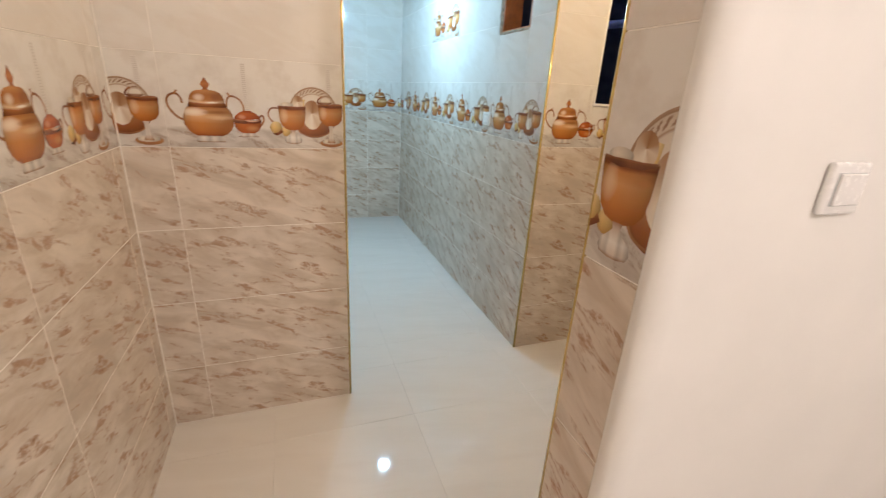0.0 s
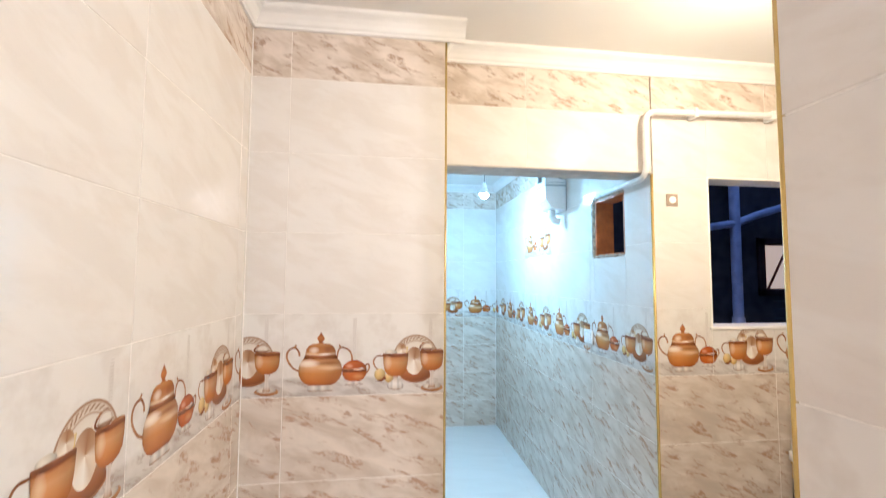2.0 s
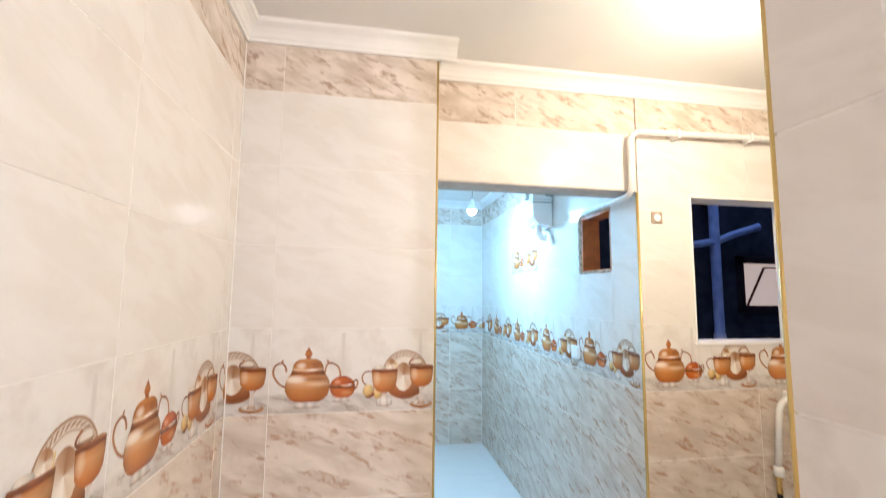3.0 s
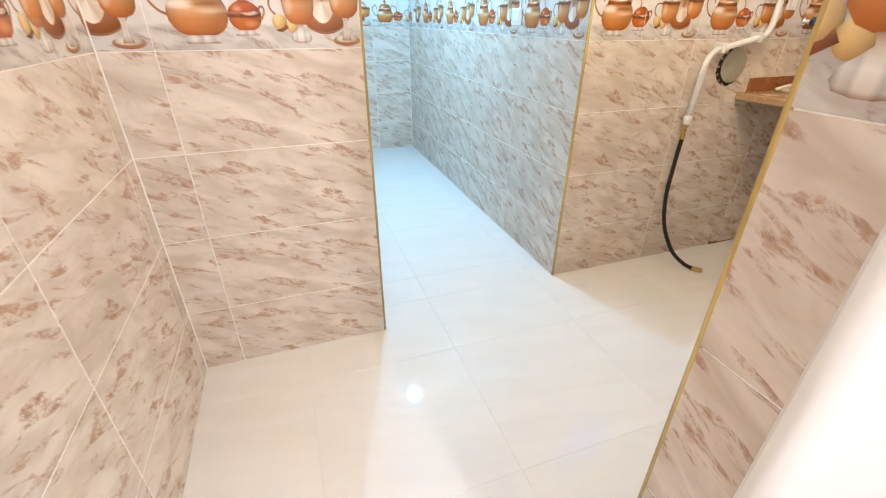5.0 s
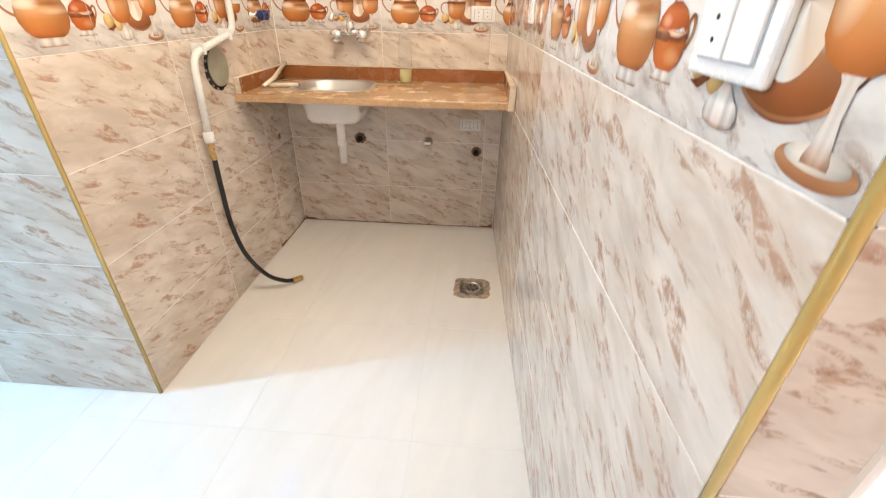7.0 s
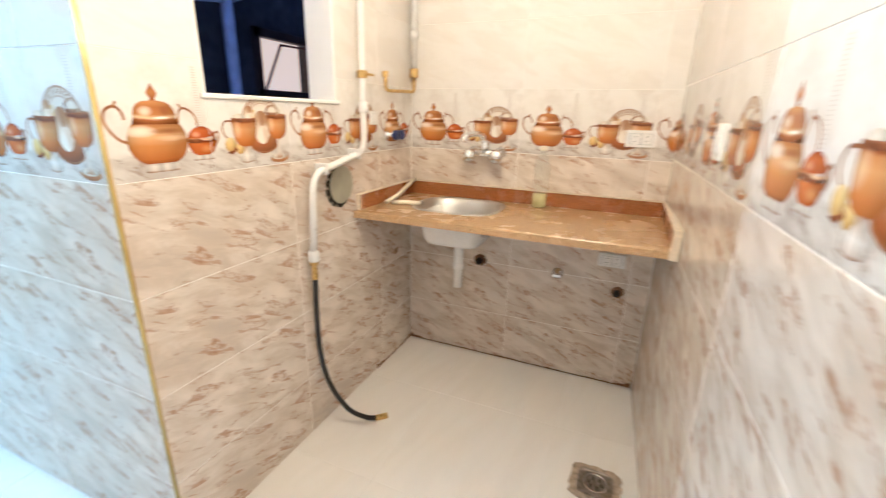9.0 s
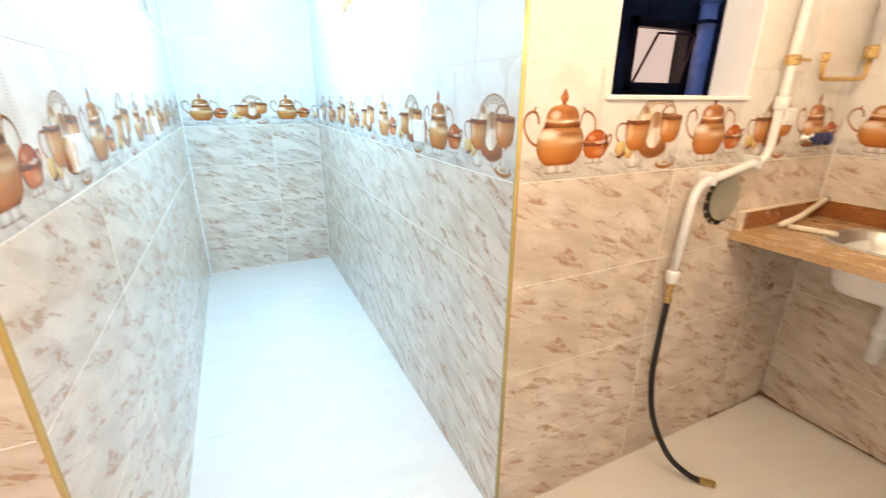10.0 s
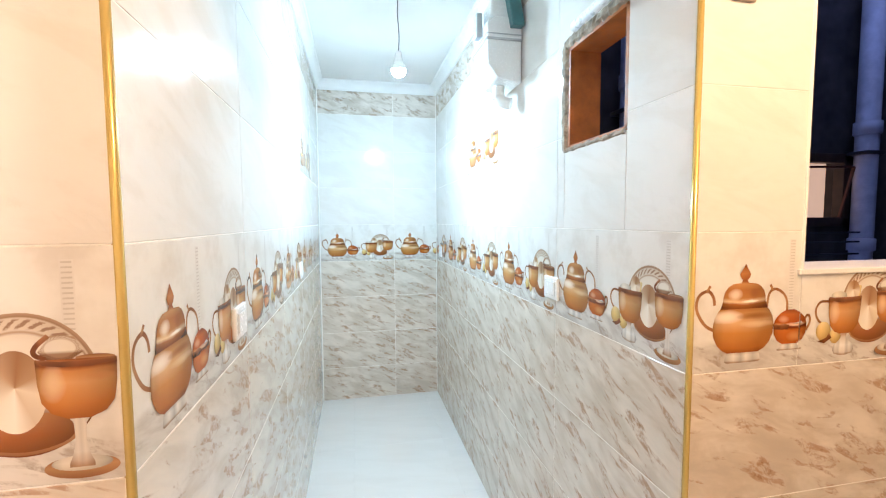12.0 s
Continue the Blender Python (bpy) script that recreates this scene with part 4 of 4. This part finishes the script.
sink = thing("sink", (SX, SY, TOP), "stainless steel basin set into the granite worktop", "sink")
A = [2 * math.pi * i / 56 for i in range(56)]
bm = bmesh.new()
E1 = lambda rx, ry, z, p=3.2: [(x, y, z) for x, y in ellipse_loop(0, 0, rx, ry, p, A)]
rings = stacked(bm, [E1(0.190, 0.216, 0.0005), E1(0.188, 0.214, 0.004), E1(0.174, 0.200, 0.004), E1(0.166, 0.192, -0.004), E1(0.158, 0.182, -0.06), E1(0.140, 0.165, -0.118, 2.8), E1(0.10, 0.12, -0.135, 2.4), E1(0.03, 0.03, -0.142, 2)])
bm.faces.new(rings[-1])
part("basin", bm, STEEL, sink, smooth=True)
bm = bmesh.new()
rings = stacked(bm, [E1(0.165, 0.170, -0.0325, 4), E1(0.150, 0.152, -0.10, 5), E1(0.142, 0.144, -0.150, 5), E1(0.128, 0.130, -0.172, 5), E1(0.10, 0.10, -0.176, 4)])
bm.faces.new(rings[-1])
# White colour stands in for the light that the steel reflects here.
part("underside", bm, WHITE_PLASTIC, sink, "steel underside with its reflected light coloured white", smooth=True)
part("strainer", lathe(bmesh.new(), [(0.001, -0.139), (0.028, -0.139), (0.032, -0.141)], n=20), CHROME, sink)
drain = part("tailpiece", lathe(bmesh.new(), [(0.036, -0.174), (0.038, -0.196), (0.030, -0.202), (0.025, -0.206), (0.025, -0.30), (0.029, -0.302), (0.029, -0.33), (0.024, -0.332), (0.024, -0.43), (0.019, -0.43)], (0.02, 0, 0)), WHITE_PLASTIC, sink, "white plastic waste pipe ending open", smooth=True)

tap = thing("faucet", (XE, 1.862, 1.165), "chrome two-handle wall tap over the sink", "faucet")
part("body", tube(bmesh.new(), [(-0.055, -0.075, 0), (-0.055, 0.075, 0)], 0.019), CHROME, tap, smooth=True)
for y in (-0.07, 0.07):
    part("flange", lathe(bmesh.new(), [(0.030, 0.0), (0.030, -0.006), (0.016, -0.016), (0.012, -0.055)], (0, y, 0), "x", 22), CHROME, tap, smooth=True)
    part("handle", lathe(bmesh.new(), [(0.012, -0.055), (0.018, -0.072), (0.031, -0.080), (0.034, -0.098), (0.026, -0.112), (0.001, -0.114)], (0, y, -0.014), "x", 18), CHROME, tap, smooth=True)
part("neck", lathe(bmesh.new(), [(0.022, 0.0), (0.023, 0.03), (0.019, 0.045), (0.015, 0.055)], (-0.055, 0, 0), "z", 20), CHROME, tap, smooth=True)
part("spout", tube(bmesh.new(), curved([(-0.055, 0.0, 0.0), (-0.058, 0.004, 0.055), (-0.075, 0.012, 0.085), (-0.13, 0.03, 0.095), (-0.19, 0.05, 0.085), (-0.205, 0.055, 0.06)]), 0.0135), CHROME, tap, smooth=True)

bottle = thing("bottle", (3.04, 1.565, TOP + 0.0005), "clear plastic bottle with some yellow liquid", "bottle")
outer = [(0.028, 0), (0.035, 0.004), (0.0355, 0.085), (0.0335, 0.092), (0.0355, 0.099), (0.0355, 0.125), (0.0325, 0.135), (0.0355, 0.145), (0.0355, 0.165), (0.0330, 0.173), (0.0352, 0.181), (0.034, 0.20), (0.022, 0.245), (0.0135, 0.265), (0.0135, 0.285)]
inner = [(r - 0.0008, max(z, 0.0012)) for r, z in reversed(outer)]
part("shell", lathe(bmesh.new(), outer + inner), PET, bottle, smooth=True)
part("liquid", lathe(bmesh.new(), [(0.0265, 0.0022), (0.0330, 0.0060), (0.0336, 0.066), (0.001, 0.0662)]), OIL, bottle, "yellow liquid in the bottom", smooth=True)
shell_parts = [o for o in bottle.children]
for o in shell_parts:
    o.visible_shadow = False
part("cap", lathe(bmesh.new(), [(0.0155, 0.272), (0.016, 0.276), (0.016, 0.290), (0.014, 0.293), (0.0005, 0.293)]), OFFCUT, bottle, smooth=True)

for pts, nm in (([(2.735, 2.245, TOP + 0.0105), (2.86, 2.246, TOP + 0.028), (3.062, 2.262, TOP + 0.077)], "cream plastic rod leaning on the upstand"), ([(2.745, 2.222, TOP + 0.0105), (2.775, 2.16, TOP + 0.0105), (2.79, 2.085, TOP + 0.0105)], "cream plastic offcut lying on the worktop")):
    o = thing("plastic_rod", (0, 0, 0), nm, "rod", "rods on the worktop")
    part("rod", tube(bmesh.new(), pts, 0.0105, 12), OFFCUT, o, smooth=True)
    part("end", lathe(bmesh.new(), [(0.0108, 0), (0.0108, 0.006)], pts[-1], "y" if nm.endswith("worktop") else "x", 12), IRON, o, "dark end")

# pipes on the tiles
gas = thing("gas_pipe", (0, 0, 0), "white painted pipe run with a black rubber hose", "pipe")
GY = YW - 0.038
run = rounded([(1.520, YW + 0.42, 2.062), (1.520, GY, 2.062), (1.520, GY, 2.364), (2.590, GY, 2.388), (2.582, GY, 1.186), (2.232, GY, 1.120), (2.205, GY, 0.81)], 0.06)
part("pipe", tube(bmesh.new(), run, 0.0138), PIPE_WHITE, gas, smooth=True)
for z in (1.497,):
    nut = part("fitting", lathe(bmesh.new(), [(0.017, z - 0.016), (0.023, z - 0.013), (0.023, z + 0.013), (0.017, z + 0.016)], (2.584, GY, 0), n=6), BRASS, gas, "brass shut-off fitting")
    part("lever", boxed(2.584, 2.632, GY - 0.030, GY - 0.024, z - 0.005, z + 0.005, bevel=0.002, segments=1), BRASS, nut)
for z in (1.366, 0.81):
    x = 2.584 if z > 1 else 2.206
    part("coupling", lathe(bmesh.new(), [(0.016, z - 0.022), (0.021, z - 0.018), (0.021, z + 0.018), (0.016, z + 0.022)], (x, GY, 0)), PIPE_WHITE, gas, smooth=True)
for x, z in ((1.765, 2.369), (2.165, 2.379)):
    part("clip", boxed(x - 0.008, x + 0.008, GY - 0.019, YW, z - 0.024, z + 0.020, bevel=0.003), PIPE_WHITE, gas)
for x, z in ((2.30, 1.133), (2.52, 1.174)):
    part("clip", boxed(x - 0.008, x + 0.008, GY - 0.018, YW, z - 0.018, z + 0.024, bevel=0.003), PIPE_WHITE, gas)
part("nozzle", lathe(bmesh.new(), [(0.016, 0.795), (0.016, 0.775), (0.011, 0.772), (0.011, 0.735), (0.013, 0.732), (0.013, 0.715)], (2.205, GY, 0), n=12), BRASS, gas, "brass hose nozzle")
hose = [(2.205, GY, 0.725), (2.200, GY, 0.56), (2.200, GY - 0.004, 0.40), (2.214, GY - 0.03, 0.24), (2.250, GY - 0.09, 0.105), (2.300, GY - 0.145, 0.04), (2.338, GY - 0.178, 0.018)]
part("hose", tube(bmesh.new(), curved(hose, 8), 0.0106), RUBBER, gas, "black rubber hose", smooth=True)
part("hose_end", tube(bmesh.new(), [(2.336, GY - 0.176, 0.0185), (2.350, GY - 0.187, 0.0165), (2.352, GY - 0.189, 0.0165), (2.378, GY - 0.212, 0.0145)], 0.0135, 8), BRASS, gas, "brass hose end")

riser = thing("water_pipe", (0, 0, 0), "white pipe in the corner ending in a brass loop", "pipe")
part("pipe", lathe(bmesh.new(), [(0.0155, 1.560), (0.0155, 2.59)], (3.062, YW - 0.04, 0)), PIPE_WHITE, riser, smooth=True)
part("coupling", lathe(bmesh.new(), [(0.016, 1.70), (0.021, 1.704), (0.021, 1.736), (0.016, 1.74)], (3.062, YW - 0.04, 0)), PIPE_WHITE, riser, smooth=True)
part("fitting", lathe(bmesh.new(), [(0.020, 1.520), (0.022, 1.525), (0.022, 1.560), (0.017, 1.565)], (3.062, YW - 0.04, 0), n=6), BRASS, riser)
part("loop", tube(bmesh.new(), rounded([(3.062, YW - 0.04, 1.52), (3.062, YW - 0.04, 1.452), (2.795, YW - 0.03, 1.445), (2.788, YW - 0.03, 1.515)], 0.02), 0.008, 10), BRASS, riser, "bent brass tube", smooth=True)
part("fitting", lathe(bmesh.new(), [(0.012, 1.502), (0.014, 1.506), (0.014, 1.526), (0.012, 1.529)], (2.788, YW - 0.03, 0), n=6), BRASS, riser)

for x in (2.848, 2.908):
    v = thing("stop_valve", (x, YW, 1.243), "chrome stop valve with a dark round handle", "valve", "stop valves")
    part("stem", lathe(bmesh.new(), [(0.020, 0), (0.020, -0.005), (0.010, -0.010), (0.010, -0.04)], (0, 0, 0), "y", 18), CHROME, v, smooth=True)
    part("handle", lathe(bmesh.new(), [(0.012, -0.038), (0.023, -0.042), (0.024, -0.056), (0.018, -0.064), (0.001, -0.066)], (0, 0, 0), "y", 18), BLUE, v, "dark blue round handle", smooth=True)
    part("spindle", tube(bmesh.new(), [(0.004, -0.022, 0), (0.042, -0.026, 0.002)], 0.006, 10), CHROME, v)

plate = wall_plate((2.715, YW, 1.322), -90, "small white switch plate beside the pipe", "switch", wide=0.06, tall=0.06)

vent = thing("vent_hole", (2.438, YW, 1.045), "round vent hole closed with a loose metal disc", "vent")
bm = lathe(bmesh.new(), [(0.087, 0.0), (0.087, -0.0022), (0.0005, -0.0023)], (0, 0, 0), "y", 40)
for v in bm.verts:
    if v.co.x ** 2 + v.co.z ** 2 > 0.0025:
        k = 1 + random.uniform(-0.05, 0.05)
        v.co.x, v.co.z = v.co.x * k, v.co.z * k
part("hole", bm, VOID, vent, "dark broken rim")
bm = lathe(bmesh.new(), [(0.078, -0.004), (0.080, -0.006), (0.078, -0.008), (0.0005, -0.0085)], (0.013, 0, 0.006), "y", 36)
part("disc", bm, DISC, vent, "greenish grey metal disc")
for a in (100, 128, 152, 178, 203, 228, 252):
    c, s = math.cos(radians(a)), math.sin(radians(a))
    part("chip", boxed(0.083 * c - 0.006, 0.083 * c + 0.006, -0.006, 0, 0.083 * s - 0.005, 0.083 * s + 0.005, bevel=0.002, segments=1), MORTAR, vent)

val = thing("stop_valve", (XE, 1.446, 0.573), "round chrome stop valve under the worktop", "valve")
part("flange", lathe(bmesh.new(), [(0.030, 0), (0.030, -0.006), (0.014, -0.012), (0.012, -0.04)], (0, 0, 0), "x", 24), CHROME, val, smooth=True)
part("handle", boxed(-0.055, -0.04, -0.022, 0.022, -0.008, 0.008, bevel=0.004), CHROME, val)


def wall_outlet(at, r, label):
    """A drain stub in a roughly broken hole in the tiles of the east wall."""
    o = thing("waste_outlet", at, label, "pipe outlet", "waste outlets")
    bm = lathe(bmesh.new(), [(r, 0.0), (r, -0.0018), (0.001, -0.002)], (0, 0, 0), "x", 26)
    for v in bm.verts:
        if v.co.y ** 2 + v.co.z ** 2 > r * r * 0.3:
            k = 1 + random.uniform(-0.22, 0.12)
            v.co.y, v.co.z = v.co.y * k, v.co.z * k
    part("hole", bm, RUST, o, "rusty broken hole")
    part("stub", lathe(bmesh.new(), [(r * 0.55, -0.001), (r * 0.55, -0.022), (r * 0.42, -0.022), (r * 0.42, -0.004), (0.0005, -0.004)], (0, 0.004, -0.004), "x", 18), VOID, o)
    return o


wall_outlet((XE, 1.146, 0.520), 0.030, "dark waste outlet in a broken tile")
wall_outlet((XE, 1.868, 0.578), 0.034, "rusty waste outlet behind the sink pipe")
spot = thing("wall_hole", (2.93, YW, 0.62), "small rusty hole in the tiles under the worktop", "hole")
part("stain", lathe(bmesh.new(), [(0.018, 0.0), (0.016, -0.0015), (0.0005, -0.0016)], (0, 0, 0), "y", 12), RUST, spot)

# floor drain
fd = thing("floor_drain", (2.385, 1.137, 0), "square metal floor drain in a rough mortar patch", "floor drain")
bm = bmesh.new()
loop = []
for i in range(40):
    a = 2 * math.pi * i / 40
    k = (abs(math.cos(a) / 0.092) ** 7 + abs(math.sin(a) / 0.098) ** 7) ** (-1 / 7) * random.uniform(0.94, 1.05)
    loop.append((k * math.cos(a), k * math.sin(a)))
stacked(bm, [[(x, y, -0.004) for x, y in loop], [(x * 0.96, y * 0.96, 0.002) for x, y in loop], [(x * 0.7, y * 0.7, 0.002) for x, y in loop]])
bm.faces.new(bm.verts[-40:])
part("mortar_patch", bm, MORTAR, fd, "rough brown mortar patch")
B = [2 * math.pi * i / 40 for i in range(40)]
bm = bmesh.new()
rings = stacked(bm, [[(x, y, z) for x, y in ellipse_loop(0, 0, r, r, 5, B)] for r, z in ((0.067, 0.001), (0.066, 0.005), (0.060, 0.005), (0.057, 0.003), (0.001, 0.003))])
part("plate", bm, plain("stained metal", (0.30, 0.26, 0.22), 0.4, 0.8, 0.4, 40.0), fd)
part("grate_ring", tube(bmesh.new(), [(0.043 * math.cos(a), 0.043 * math.sin(a), 0.005) for a in [2 * math.pi * i / 32 for i in range(33)]], 0.003, 8), CHROME, fd)
for i in range(6):
    a = radians(60 * i + 20)
    part("slot", boxed(0.024 * math.cos(a) - 0.009, 0.024 * math.cos(a) + 0.009, 0.024 * math.sin(a) - 0.003, 0.024 * math.sin(a) + 0.003, 0.003, 0.0038), VOID, fd)

# stained joint along the foot of the kitchen walls
for nm, a, b in (("grout_joint", (XE, YW), (XE, 1.015)), ("grout_joint", (2.7, YW), (XE, YW))):
    m, ln = wall_frame(a, b)
    bm = bmesh.new()
    k = int(ln / 0.03)
    top = [bm.verts.new((ln * i / k, random.uniform(0.002, 0.008) + (0.024 if min(i, k - i) < 1 else 0.010 if min(i, k - i) < 3 else 0), 0.0006)) for i in range(k + 1)]
    low = [bm.verts.new((ln * i / k, 0.0, random.uniform(0.0015, 0.005))) for i in range(k + 1)]
    for i in range(k):
        bm.faces.new((low[i], low[i + 1], top[i + 1], top[i]))
    j = part(nm, bm, RUST)
    j.matrix_basis = m
    tagged(j, "brown stained joint along the foot of the wall", "joint", kind="structure")

# ---- the corridor ----
meter = thing("meter_box", (XC, 3.23, 2.06), "white plastic meter box high on the corridor wall", "meter box")
bm = bmesh.new()
prof = [(-0.004, 0.0), (-0.105, 0.018), (-0.150, 0.075), (-0.150, 0.235), (-0.120, 0.26), (-0.004, 0.26)]
ends = [[bm.verts.new((x, y, z)) for x, z in prof] for y in (0.0, 0.20)]
for i in range(6):
    bm.faces.new((ends[0][i], ends[0][(i + 1) % 6], ends[1][(i + 1) % 6], ends[1][i]))
bm.faces.new(ends[0]), bm.faces.new(ends[1])
bmesh.ops.bevel(bm, geom=bm.edges[:], offset=0.006, segments=2, affect="EDGES", profile=0.5)
part("case", bm, WHITE_PLASTIC, meter)
part("band", boxed(-0.156, -0.004, -0.004, 0.204, 0.165, 0.176, bevel=0.002, segments=1), GREY_PLASTIC, meter, "grey strap round the case")
part("top_case", boxed(-0.135, -0.004, 0.012, 0.188, 0.262, 0.40, bevel=0.01, segments=2), WHITE_PLASTIC, meter)
for y0, y1 in ((-0.035, 0.008), (0.192, 0.235)):
    bm = boxed(-0.055, -0.004, y0, y1, 0.215, 0.40, bevel=0.005, segments=2)
    for v in bm.verts:
        v.co.x -= max(0.0, v.co.z - 0.26) * 0.25
    part("bracket", bm, TEAL, meter, "dark teal side piece")
part("latch", boxed(-0.176, -0.148, 0.07, 0.12, 0.20, 0.30, bevel=0.005, segments=2), GREY_PLASTIC, meter, "grey latch")
part("seam", boxed(-0.1535, -0.004, -0.0025, 0.2025, 0.188, 0.192), GREY_PLASTIC, meter)
part("cable_gland", tube(bmesh.new(), curved([(-0.07, 0.09, 0.01), (-0.07, 0.09, -0.03), (-0.06, 0.07, -0.06), (-0.03, 0.05, -0.07)]), 0.024, 16), WHITE_PLASTIC, meter, smooth=True)
part("gland_rim", lathe(bmesh.new(), [(0.028, -0.045), (0.028, -0.03)], (-0.07, 0.09, 0), "z", 20), WHITE_PLASTIC, meter)

# ---- floor tiles ----
FT = 0.60
for i in range(-1, 7):
    for j in range(-4, 10):
        fx, fy = 0.85 + (i - 2) * FT, 1.93 + (j - 3) * FT
        r = (max(fx, XA - 0.02), min(fx + FT, XE + 0.02), max(fy, -1.85), min(fy + FT, YE + 0.02))
        pieces = []
        for x0, x1, y0, y1 in ((r[0], r[1], r[2], min(r[3], YW + 0.02)), (max(r[0], XL - 0.02), min(r[1], XC + 0.02), max(r[2], YW + 0.02), r[3])):
            if x1 - x0 > 0.02 and y1 - y0 > 0.02:
                pieces.append((x0, x1, y0, y1))
        for x0, x1, y0, y1 in pieces:
            lay_tile(floor, "floor_tile", (fx, fy, 0), (x0 - fx + 0.0002, x1 - fx - 0.0002, y0 - fy + 0.0002, y1 - fy - 0.0002), FLOOR).matrix_basis = Matrix.Translation((fx, fy, 0))
